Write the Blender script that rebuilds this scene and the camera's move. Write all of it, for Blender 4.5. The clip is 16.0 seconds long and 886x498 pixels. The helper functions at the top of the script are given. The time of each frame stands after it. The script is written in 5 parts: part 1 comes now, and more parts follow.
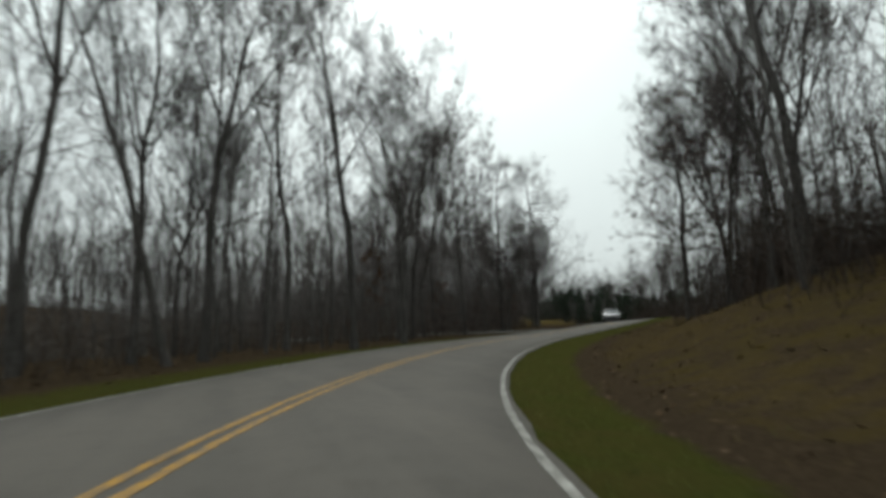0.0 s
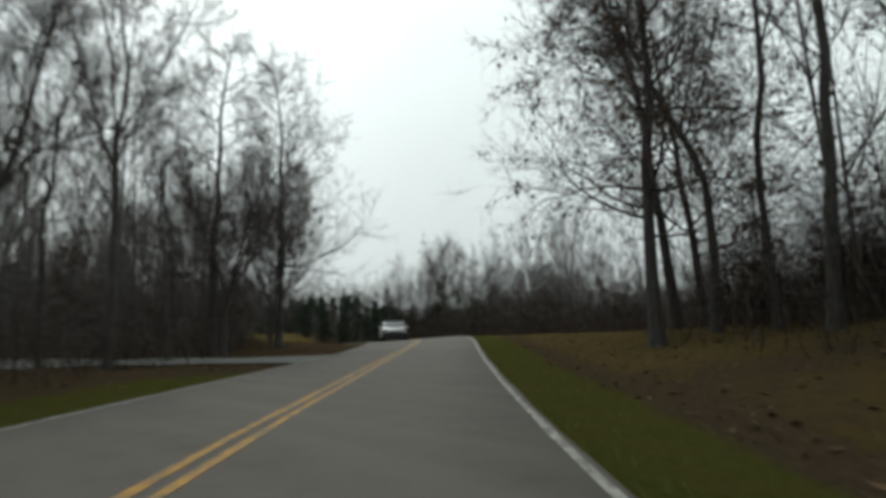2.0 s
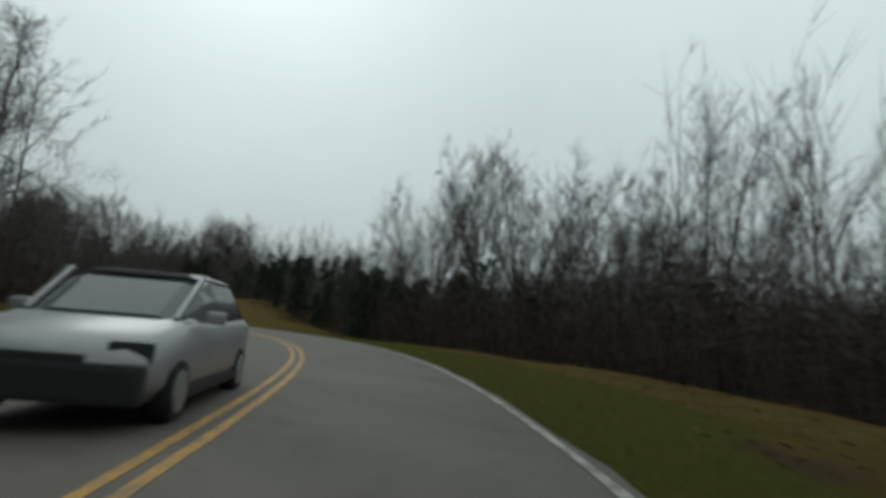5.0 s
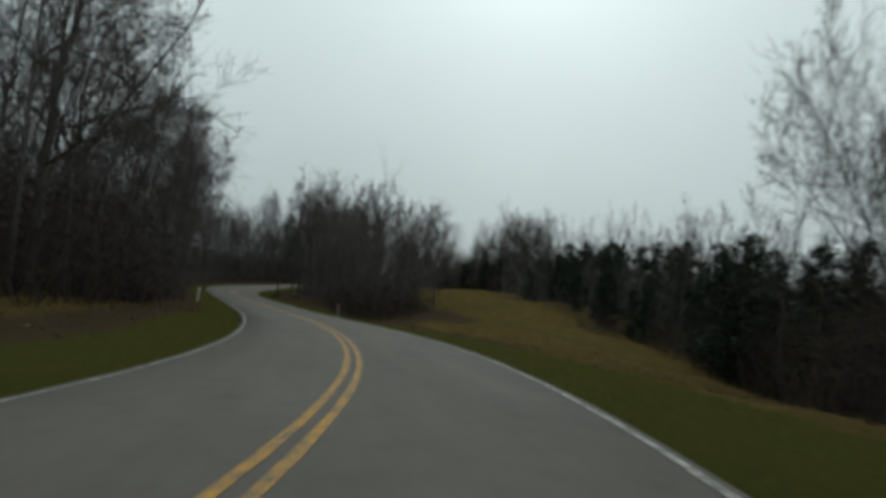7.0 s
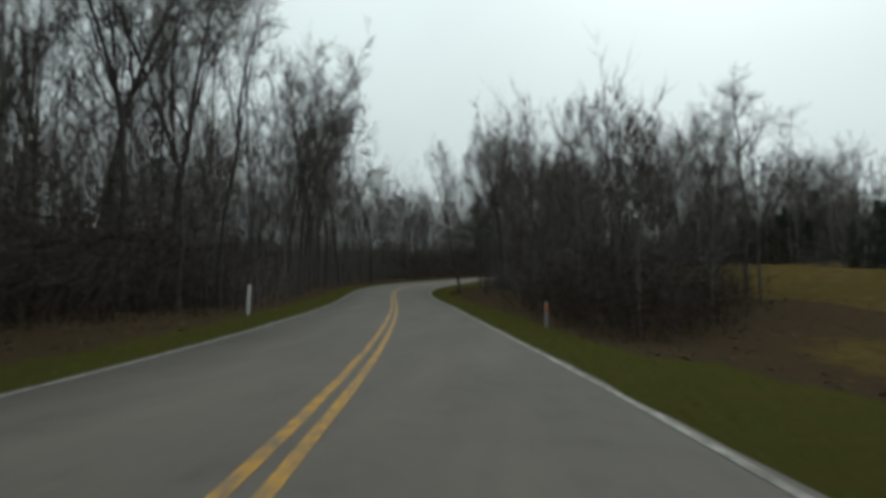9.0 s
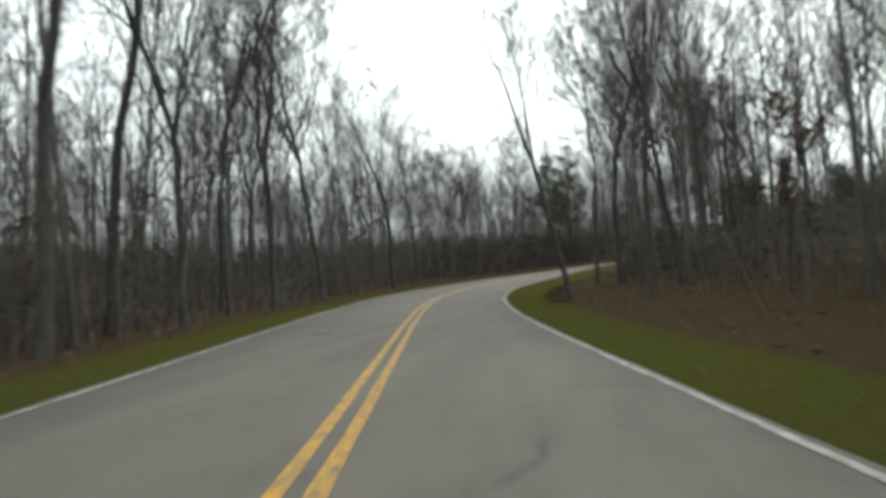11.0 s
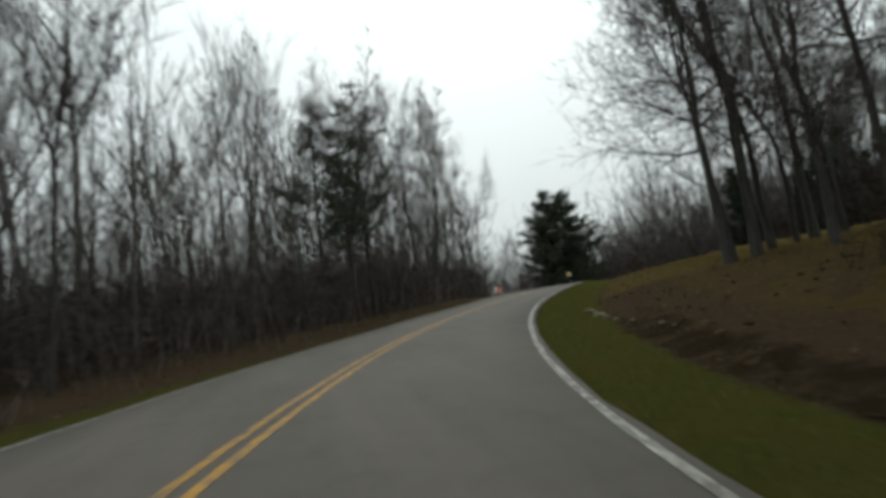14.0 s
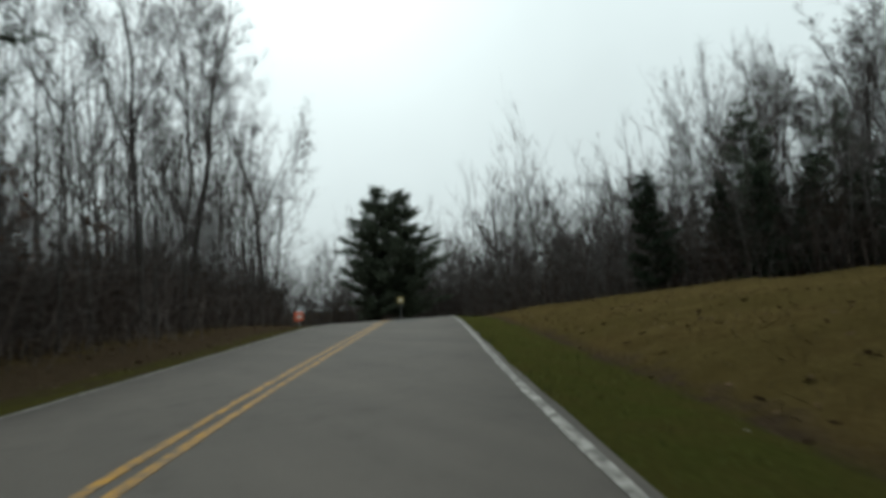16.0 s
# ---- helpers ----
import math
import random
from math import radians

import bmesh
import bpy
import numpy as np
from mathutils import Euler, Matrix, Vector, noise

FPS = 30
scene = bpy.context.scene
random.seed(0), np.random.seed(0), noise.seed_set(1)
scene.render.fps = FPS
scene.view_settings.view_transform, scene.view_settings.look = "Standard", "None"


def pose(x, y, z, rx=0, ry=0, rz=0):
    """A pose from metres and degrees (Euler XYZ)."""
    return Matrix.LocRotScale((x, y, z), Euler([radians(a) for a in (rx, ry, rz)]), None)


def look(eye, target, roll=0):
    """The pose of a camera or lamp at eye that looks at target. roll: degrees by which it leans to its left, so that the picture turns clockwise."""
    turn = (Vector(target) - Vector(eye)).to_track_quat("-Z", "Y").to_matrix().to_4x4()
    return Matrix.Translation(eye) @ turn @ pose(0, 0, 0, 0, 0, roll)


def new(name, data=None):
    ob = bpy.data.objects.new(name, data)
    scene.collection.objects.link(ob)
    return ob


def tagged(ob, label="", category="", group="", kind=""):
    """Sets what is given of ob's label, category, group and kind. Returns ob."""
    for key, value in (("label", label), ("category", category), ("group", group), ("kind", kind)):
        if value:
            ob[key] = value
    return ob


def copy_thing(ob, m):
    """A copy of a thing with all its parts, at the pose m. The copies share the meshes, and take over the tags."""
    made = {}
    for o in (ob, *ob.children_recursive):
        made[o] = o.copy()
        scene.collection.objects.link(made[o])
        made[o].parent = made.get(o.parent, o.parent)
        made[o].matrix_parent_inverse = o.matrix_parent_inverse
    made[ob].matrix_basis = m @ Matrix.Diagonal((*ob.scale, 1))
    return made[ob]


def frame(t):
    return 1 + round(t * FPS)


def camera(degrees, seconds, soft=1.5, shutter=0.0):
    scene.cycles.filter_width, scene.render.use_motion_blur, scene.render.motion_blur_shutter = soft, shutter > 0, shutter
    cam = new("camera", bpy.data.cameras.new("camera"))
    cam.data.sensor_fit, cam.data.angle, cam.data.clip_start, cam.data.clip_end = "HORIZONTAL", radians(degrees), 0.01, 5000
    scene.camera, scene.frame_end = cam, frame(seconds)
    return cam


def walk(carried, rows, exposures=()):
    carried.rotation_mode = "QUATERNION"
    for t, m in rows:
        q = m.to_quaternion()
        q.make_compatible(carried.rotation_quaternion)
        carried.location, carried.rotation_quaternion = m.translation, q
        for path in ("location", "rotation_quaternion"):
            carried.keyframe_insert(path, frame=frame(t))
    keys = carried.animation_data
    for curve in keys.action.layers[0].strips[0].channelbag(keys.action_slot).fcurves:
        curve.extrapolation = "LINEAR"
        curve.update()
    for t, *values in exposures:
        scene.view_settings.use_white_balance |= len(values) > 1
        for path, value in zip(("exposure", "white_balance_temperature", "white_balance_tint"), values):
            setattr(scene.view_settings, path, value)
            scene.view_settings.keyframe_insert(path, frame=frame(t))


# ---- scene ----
cam = camera(74.5, 16.0, soft=4.0, shutter=0.35)
PATH = [
    (0, (-15.606, 5.872, 0.832), (-12.256, 15.163, 2.397), -2.21),
    (0.5, (-13.653, 12.254, 1.025), (-9.273, 21.085, 2.704), -3.69),
    (1, (-11.068, 18.185, 1.239), (-5.887, 26.564, 2.961), -5.24),
    (1.5, (-7.99, 23.49, 1.489), (-1.821, 31.19, 3.115), -4.41),
    (2, (-4.353, 28.094, 1.737), (2.712, 34.979, 3.374), -1.69),
    (2.5, (-0.257, 32.274, 1.97), (7.512, 38.398, 3.436), 0.36),
    (3, (4.065, 36.453, 2.202), (12.114, 42.168, 3.794), 0.24),
    (3.2, (5.771, 38.197, 2.302), (13.656, 44.186, 3.7), 0.49),
    (3.7, (10.239, 42.387, 2.569), (18.028, 48.508, 3.936), 1.67),
    (4.25, (15.169, 47.006, 2.872), (22.782, 53.352, 4.205), 2.96),
    (4.8, (20.073, 51.794, 3.198), (27.127, 58.762, 4.497), 4.26),
    (5.3, (24.23, 56.609, 3.376), (30.366, 64.403, 4.644), 5.44),
    (5.5, (25.806, 58.602, 3.415), (31.595, 66.685, 4.48), 5.69),
    (6, (29.391, 63.904, 3.44), (34.179, 72.63, 4.398), 6.35),
    (6.2, (30.592, 66.144, 3.435), (34.803, 75.145, 4.557), 5.74),
    (6.5, (32.329, 69.527, 3.432), (35.734, 78.898, 4.211), 5.04),
    (7, (34.612, 75.465, 3.417), (36.778, 85.175, 4.427), 4.88),
    (7.5, (36.148, 81.893, 3.401), (37.556, 91.779, 3.932), 2.49),
    (8, (36.804, 88.649, 3.391), (36.945, 98.626, 4.053), 2.91),
    (8.2, (36.838, 91.372, 3.391), (36.547, 101.339, 4.155), 2.81),
    (8.7, (36.543, 98.36, 3.385), (35.547, 108.284, 4.109), 1.65),
    (9.2, (35.751, 105.541, 3.37), (34.318, 115.414, 4.055), 0.5),
    (9.75, (34.488, 113.511, 3.371), (32.803, 123.347, 4.014), -0.78),
    (10.3, (33.017, 121.413, 3.429), (31.272, 131.241, 4.03), -2.05),
    (10.5, (32.471, 124.261, 3.47), (30.625, 134.078, 3.934), -2.43),
    (11, (30.839, 131.321, 3.6), (28.744, 141.07, 4.348), -3.09),
    (11.5, (29.359, 138.337, 3.751), (27.893, 148.217, 4.232), -3.61),
    (12, (27.924, 145.12, 3.931), (26.983, 155.046, 4.702), -4.58),
    (12.5, (27.008, 151.709, 4.149), (26.911, 161.597, 5.637), -6.93),
    (13, (26.415, 157.914, 4.42), (27.387, 167.721, 6.114), -8.15),
    (13.5, (26.346, 163.588, 4.693), (27.819, 173.31, 6.511), -9.51),
    (14, (26.883, 169.127, 4.986), (29.358, 178.725, 6.307), -8.51),
    (14.5, (28.078, 174.45, 5.312), (31.529, 183.761, 6.497), -8.68),
    (15, (29.7, 179.398, 5.698), (33.903, 188.381, 6.984), -7.47),
    (15.5, (31.729, 184.064, 6.086), (36.463, 192.758, 7.5), -6.16),
    (16, (34.028, 188.504, 6.453), (39.412, 196.825, 7.783), -4.14),
]
EXPOSURES = [(0.0, 0.1, 6350, 5), (3.0, 0.1, 6350, 5), (5.3, -0.38, 6100, 2), (8.2, -0.43, 6100, 2), (10.3, 0.8, 6350, 6), (12.0, 1.05, 6350, 6), (12.5, 1.0, 6350, 6), (13.0, 0.65, 6350, 6),
             (13.5, 0.3, 6350, 6), (14.0, 0.05, 6350, 6), (14.5, 0.0, 6400, 7), (15.0, 0.12, 6400, 7), (15.5, 0.35, 6400, 7), (16.0, -0.05, 6150, 3)]
walk(cam, [(t, look(eye, target, roll)) for t, eye, target, roll in PATH], EXPOSURES)

# ---- overcast sky and a wide, weak sun ----
SUN_UP, SUN_AROUND = radians(42), radians(20)
world = bpy.data.worlds.new("overcast_sky")
scene.world = world
world.use_nodes = True
wn, wl = world.node_tree.nodes, world.node_tree.links
wn.clear()
sky = wn.new("ShaderNodeTexSky")
sky.sky_type, sky.sun_disc = "NISHITA", False
sky.sun_elevation, sky.sun_rotation = SUN_UP, SUN_AROUND
sky.air_density, sky.dust_density = 1.5, 4.0
pale = wn.new("ShaderNodeHueSaturation")
pale.inputs["Saturation"].default_value = 0.12
wl.new(sky.outputs["Color"], pale.inputs["Color"])
# cloud layer: brighter overhead than near the skyline, softly mottled
way = wn.new("ShaderNodeTexCoord")
split = wn.new("ShaderNodeSeparateXYZ")
wl.new(way.outputs["Generated"], split.inputs[0])
rise = wn.new("ShaderNodeMapRange")
rise.inputs["From Min"].default_value, rise.inputs["From Max"].default_value = 0.0, 0.75
rise.inputs["To Min"].default_value, rise.inputs["To Max"].default_value = 5.2, 12.5
wl.new(split.outputs["Z"], rise.inputs["Value"])
cloud = wn.new("ShaderNodeTexNoise")
cloud.inputs["Scale"].default_value, cloud.inputs["Detail"].default_value = 2.2, 4.0
wl.new(way.outputs["Generated"], cloud.inputs["Vector"])
mottle = wn.new("ShaderNodeMapRange")
mottle.inputs["To Min"].default_value, mottle.inputs["To Max"].default_value = 0.86, 1.14
wl.new(cloud.outputs["Fac"], mottle.inputs["Value"])
layer = wn.new("ShaderNodeMath")
layer.operation = "MULTIPLY"
wl.new(rise.outputs["Result"], layer.inputs[0])
wl.new(mottle.outputs["Result"], layer.inputs[1])
tint = wn.new("ShaderNodeMix")
tint.data_type, tint.blend_type = "RGBA", "MULTIPLY"
tint.inputs["Factor"].default_value = 1.0
tint.inputs["B"].default_value = (0.925, 0.995, 0.985, 1)
wl.new(layer.outputs[0], tint.inputs["A"])
both = wn.new("ShaderNodeMix")
both.data_type = "RGBA"
both.inputs["Factor"].default_value = 0.88
wl.new(pale.outputs["Color"], both.inputs["A"])
wl.new(tint.outputs["Result"], both.inputs["B"])
back = wn.new("ShaderNodeBackground")
back.inputs["Strength"].default_value = 0.10
wl.new(both.outputs["Result"], back.inputs["Color"])
wl.new(back.outputs[0], wn.new("ShaderNodeOutputWorld").inputs["Surface"])

sun_data = bpy.data.lights.new("sun", "SUN")
sun_data.energy, sun_data.angle, sun_data.color = 0.5, radians(25), (1.0, 0.97, 0.93)
sun = new("sun", sun_data)
sun.matrix_basis = look((0, 0, 100), (-100 * math.sin(SUN_AROUND) * math.cos(SUN_UP), -100 * math.cos(SUN_AROUND) * math.cos(SUN_UP), 100 - 100 * math.sin(SUN_UP)))

# ---- road line and lie of the land ----
BEND = [-0.0205, -0.0207, -0.0223, -0.0153, -0.0209, -0.0188, -0.0074, -0.0011, -0.0022, -0.0015, 0.0030, 0.0105, 0.0140, 0.0108, 0.0170, 0.0184, 0.0227, 0.0230, 0.0177, 0.0125, 0.0084, 0.0064, 0.0036, 0.0021, 0.0016, 0.0024, 0.0018, -0.0013, -0.0041, -0.0103, -0.0204, -0.0221, -0.0181, -0.0189, -0.0145, -0.0123, -0.0068, -0.0014, 0.0006, 0.0023, 0.0005, -0.0024, -0.0043, 0.0220, 0.0320, 0.0320, 0.0300, 0.0200, 0.0000, 0.0000, 0.0000, 0.0000, 0.0000]
CLIMB = [0.0263, 0.0275, 0.0300, 0.0407, 0.0360, 0.0335, 0.0387, 0.0419, 0.0397, 0.0209, 0.0032, 0.0005, -0.0010, -0.0014, 0.0020, 0.0008, -0.0004, 0.0064, 0.0150, 0.0198, 0.0260, 0.0329, 0.0439, 0.0462, 0.0542, 0.0682, 0.0680, 0.0657, 0.0627, 0.0584, 0.0528, 0.0472, 0.0441, 0.0435, 0.0433, 0.0411, 0.0364, 0.0300, 0.0227, 0.0151]
BANK = [-0.036, -0.033, -0.022, 0.005, 0.044, 0.052, 0.046, 0.035, 0.028, -0.006, -0.022, -0.022, -0.045, -0.032, -0.026, 0.018, 0.017, -0.002, -0.004, -0.005, -0.005, -0.005, -0.004]
FIRST, LAST, HALF = -34, 300, 3.05
GRID = np.arange(FIRST, LAST, 1.0)
ANCHOR = 72
# metres between stations: a little under one where the road swings from the meadow to the hollow
PACE = np.where((GRID[1:] > 46) & (GRID[1:] <= 64), 0.817, 1.0)


def summed(v, step=1.0):
    """The running sum of v along the road, from nothing at ANCHOR."""
    c = np.concatenate([[0.0], np.cumsum((v[1:] + v[:-1]) / 2 * step)])
    return c - c[ANCHOR - FIRST]


TURN = summed(np.interp(GRID, np.arange(-12, 301, 6.0), BEND)) - 0.55050
RISE = np.interp(GRID, np.arange(-12, 301, 8.0), CLIMB) * np.interp(GRID, [222, 240], [1, -0.3])
TILT = np.interp(GRID, np.arange(-12, 301, 14.0), BANK)
LINE = np.stack([28.318 + summed(-np.sin(TURN), PACE), 65.222 + summed(np.cos(TURN), PACE), 2.272 + summed(RISE)], 1)

# heights beside the road, from its edge outwards, at stations along it
OUT = np.array([3.3, 5.0, 7.0, 10.0, 15.0, 25.0, 45.0, 90.0])
STATIONS = np.array([-40, 14, 30, 45, 62, 80, 100, 125, 142, 165, 200, 240, 300.0])
LEFT = np.array([
    [0, -0.1, 0.0, 0.1, 0.0, -0.5, -1.5, -3], [0, -0.1, 0.0, 0.1, 0.0, -0.5, -1.5, -3], [0, -0.05, 0, 0, 0, -0.3, -1, -3],
    [0, 0, 0, 0, 0.1, 0.2, 0, -1], [0, 0, 0.1, 0.3, 0.8, 1.4, 1.5, 1], [0, 0, 0.2, 0.5, 1.0, 1.6, 2, 2], [0, -0.1, 0.2, 0.6, 1.2, 2, 2.5, 3],
    [0, -0.1, 0, 0.2, 0.5, 0.8, 1, 1], [0, 0, -0.1, -0.2, -0.2, 0.5, 2.5, 8], [0, -0.05, 0.05, 0.15, 0.2, 0.8, 2.8, 8],
    [0, -0.1, 0.2, 0.45, 0.6, 1.0, 2.6, 7], [0, 0, 0.2, 0.4, 0.5, 0.8, 2, 5], [0, 0, 0.2, 0.4, 0.5, 0.5, 0.5, 0.5],
])
RIGHT = np.array([
    [0, -0.15, 0.2, 1.4, 3.2, 5.0, 6.5, 8], [0, -0.15, 0.2, 1.4, 3.0, 4.6, 6, 7], [0, -0.05, 0.2, 0.7, 1.3, 2, 2.5, 3],
    [0, 0, 0.1, 0.3, 0.6, 0.9, 1.2, 2], [0, -0.05, -0.1, -0.2, -0.6, -1.2, -2, -3], [0, -0.02, 0.0, -0.1, -1.6, -4, -5, -4],
    [0, -0.05, -0.15, -0.5, -1.4, -3.2, -3.6, -2], [0, -0.1, -0.2, 0.1, 0.5, 0.3, -0.8, 1], [0, -0.1, 0.1, 0.7, 1.5, 2.5, 3.5, 4.5],
    [0, -0.15, -0.05, 0.5, 0.95, 1.5, 2.4, 3.6], [0, -0.35, 0.15, 0.35, 0.5, 0.75, 1.2, 2.2], [0, -0.1, 0.1, 0.35, 0.6, 1.1, 1.8, 3], [0, -0.1, 0.2, 0.5, 0.9, 1.5, 2, 2],
])


def at_road(s, u, lift=0.0):
    """The place beside the road line at s metres along it and u metres to its right."""
    x, y, z, a, e = (np.interp(s, GRID, v) for v in (LINE[:, 0], LINE[:, 1], LINE[:, 2], TURN, TILT))
    return np.stack([x + u * np.cos(a), y + u * np.sin(a), z + e * np.clip(u, -3.6, 3.6) + lift], -1)


def along(x, y):
    """Metres along the road and to its right for places x, y."""
    x, y = np.atleast_1d(np.asarray(x, float)), np.atleast_1d(np.asarray(y, float))
    best, far = np.zeros(len(x), int), np.full(len(x), 1e12)
    for i in range(0, len(GRID), 2):
        d = (x - LINE[i, 0]) ** 2 + (y - LINE[i, 1]) ** 2
        near = d < far
        best[near], far[near] = i, d[near]
    dx, dy, a = x - LINE[best, 0], y - LINE[best, 1], TURN[best]
    ahead = np.clip(-dx * np.sin(a) + dy * np.cos(a), -1, 1)
    return GRID[best] + ahead, np.sign(dx * np.cos(a) + dy * np.sin(a)) * np.maximum(np.sqrt(far), 1e-3)


def ripple(x, y):
    return 0.5 * np.sin(x * 0.31 + 1.3 * np.sin(y * 0.17)) * np.sin(y * 0.27 + 0.7) + 0.3 * np.sin(x * 0.83 + y * 0.41) + 0.2 * np.sin(y * 1.13 - x * 0.57)


def beside(s, u):
    """Height of the land above the road's edge."""
    w = np.abs(u)
    table = np.where((u > 0)[:, None], np.stack([np.interp(s, STATIONS, c) for c in RIGHT.T], -1), np.stack([np.interp(s, STATIONS, c) for c in LEFT.T], -1))
    k = np.clip(np.searchsorted(OUT, w) - 1, 0, len(OUT) - 2)
    f = np.clip((w - OUT[k]) / (OUT[k + 1] - OUT[k]), 0, 1)
    n = np.arange(len(s))
    return table[n, k] * (1 - f) + table[n, k + 1] * f


def ground_z(x, y):
    s, u = along(x, y)
    edge = np.interp(s, GRID, LINE[:, 2]) + np.interp(s, GRID, TILT) * np.clip(u, -3.6, 3.6)
    rough = np.clip((np.abs(u) - 4) / 14, 0, 1) * 0.35 * ripple(np.asarray(x), np.asarray(y))
    far = np.clip(np.abs(u) - 95, 0, 300) * 0.06
    return edge - 0.03 + beside(s, u) + rough + far


# ---- end of land ----

# ---- materials ----
def surface(name, rough=0.9, metal=0.0, spec=0.3):
    m = bpy.data.materials.new(name)
    m.use_nodes = True
    n, l = m.node_tree.nodes, m.node_tree.links
    p = n["Principled BSDF"]
    p.inputs["Roughness"].default_value, p.inputs["Metallic"].default_value = rough, metal
    p.inputs["Specular IOR Level"].default_value = spec
    return m, n, l, p


def noise_of(n, l, scale, detail=5.0, rough=0.6, vector=None):
    t = n.new("ShaderNodeTexNoise")
    t.inputs["Scale"].default_value, t.inputs["Detail"].default_value, t.inputs["Roughness"].default_value = scale, detail, rough
    if vector is None:
        vector = n.new("ShaderNodeNewGeometry").outputs["Position"]
    l.new(vector, t.inputs["Vector"])
    return t.outputs["Fac"]


def ramp(n, l, value, stops):
    r = n.new("ShaderNodeValToRGB")
    el = r.color_ramp.elements
    while len(el) < len(stops):
        el.new(0.5)
    for e, (at, c) in zip(el, stops):
        e.position, e.color = at, (*c, 1)
    l.new(value, r.inputs["Fac"])
    return r.outputs["Color"]


def mix(n, l, fac, a, b, kind="MIX"):
    x = n.new("ShaderNodeMix")
    x.data_type, x.blend_type = "RGBA", kind
    for sock, v in (("Factor", fac), ("A", a), ("B", b)):
        if isinstance(v, (int, float)):
            x.inputs[sock].default_value = v
        elif isinstance(v, tuple):
            x.inputs[sock].default_value = (*v, 1)
        else:
            l.new(v, x.inputs[sock])
    return x.outputs["Result"]


def relief(n, l, p, height, strength=0.5, distance=0.02):
    b = n.new("ShaderNodeBump")
    b.inputs["Strength"].default_value, b.inputs["Distance"].default_value = strength, distance
    l.new(height, b.inputs["Height"])
    l.new(b.outputs["Normal"], p.inputs["Normal"])


def random_of(n):
    return n.new("ShaderNodeObjectInfo").outputs["Random"]


def plain(name, colour, rough=0.6, metal=0.0, vary=0.25, scale=20.0, spec=0.3):
    m, n, l, p = surface(name, rough, metal, spec)
    dark = tuple(c * (1 - vary) for c in colour)
    light = tuple(min(1, c * (1 + vary)) for c in colour)
    l.new(ramp(n, l, noise_of(n, l, scale), [(0.3, dark), (0.7, light)]), p.inputs["Base Color"])
    return m


def asphalt():
    m, n, l, p = surface("worn_asphalt", 0.85, 0, 0.25)
    grit = noise_of(n, l, 60.0, 8, 0.8)
    broad = noise_of(n, l, 0.35, 4)
    blotch = noise_of(n, l, 2.2, 5, 0.65)
    c = ramp(n, l, grit, [(0.25, (0.0515, 0.0448, 0.038)), (0.75, (0.1255, 0.1095, 0.093))])
    c = mix(n, l, ramp(n, l, broad, [(0.35, (0, 0, 0)), (0.7, (0.6, 0.6, 0.6))]), c, (0.109, 0.0955, 0.082))
    c = mix(n, l, ramp(n, l, blotch, [(0.3, (0.4, 0.4, 0.4)), (0.5, (0, 0, 0))]), c, (0.048, 0.043, 0.036))
    seams = n.new("ShaderNodeMapping")
    seams.inputs["Scale"].default_value = (1.3, 0.16, 1.0)
    seams.inputs["Rotation"].default_value = (0, 0, 0.25)
    l.new(n.new("ShaderNodeNewGeometry").outputs["Position"], seams.inputs["Vector"])
    streak = noise_of(n, l, 1.0, 5, 0.6, seams.outputs["Vector"])
    c = mix(n, l, ramp(n, l, streak, [(0.4, (0, 0, 0)), (0.68, (0.55, 0.55, 0.55))]), c, (0.130, 0.1125, 0.095))
    l.new(c, p.inputs["Base Color"])
    relief(n, l, p, grit, 0.35, 0.01)
    return m


def paint(name, colour, asphalt_colour=(0.088, 0.079, 0.066), worn=0.42):
    m, n, l, p = surface(name, 0.7, 0, 0.3)
    wear = noise_of(n, l, 9.0, 8, 0.75)
    c = mix(n, l, ramp(n, l, wear, [(worn, (1, 1, 1)), (worn + 0.2, (0, 0, 0))]), asphalt_colour, colour)
    l.new(c, p.inputs["Base Color"])
    return m


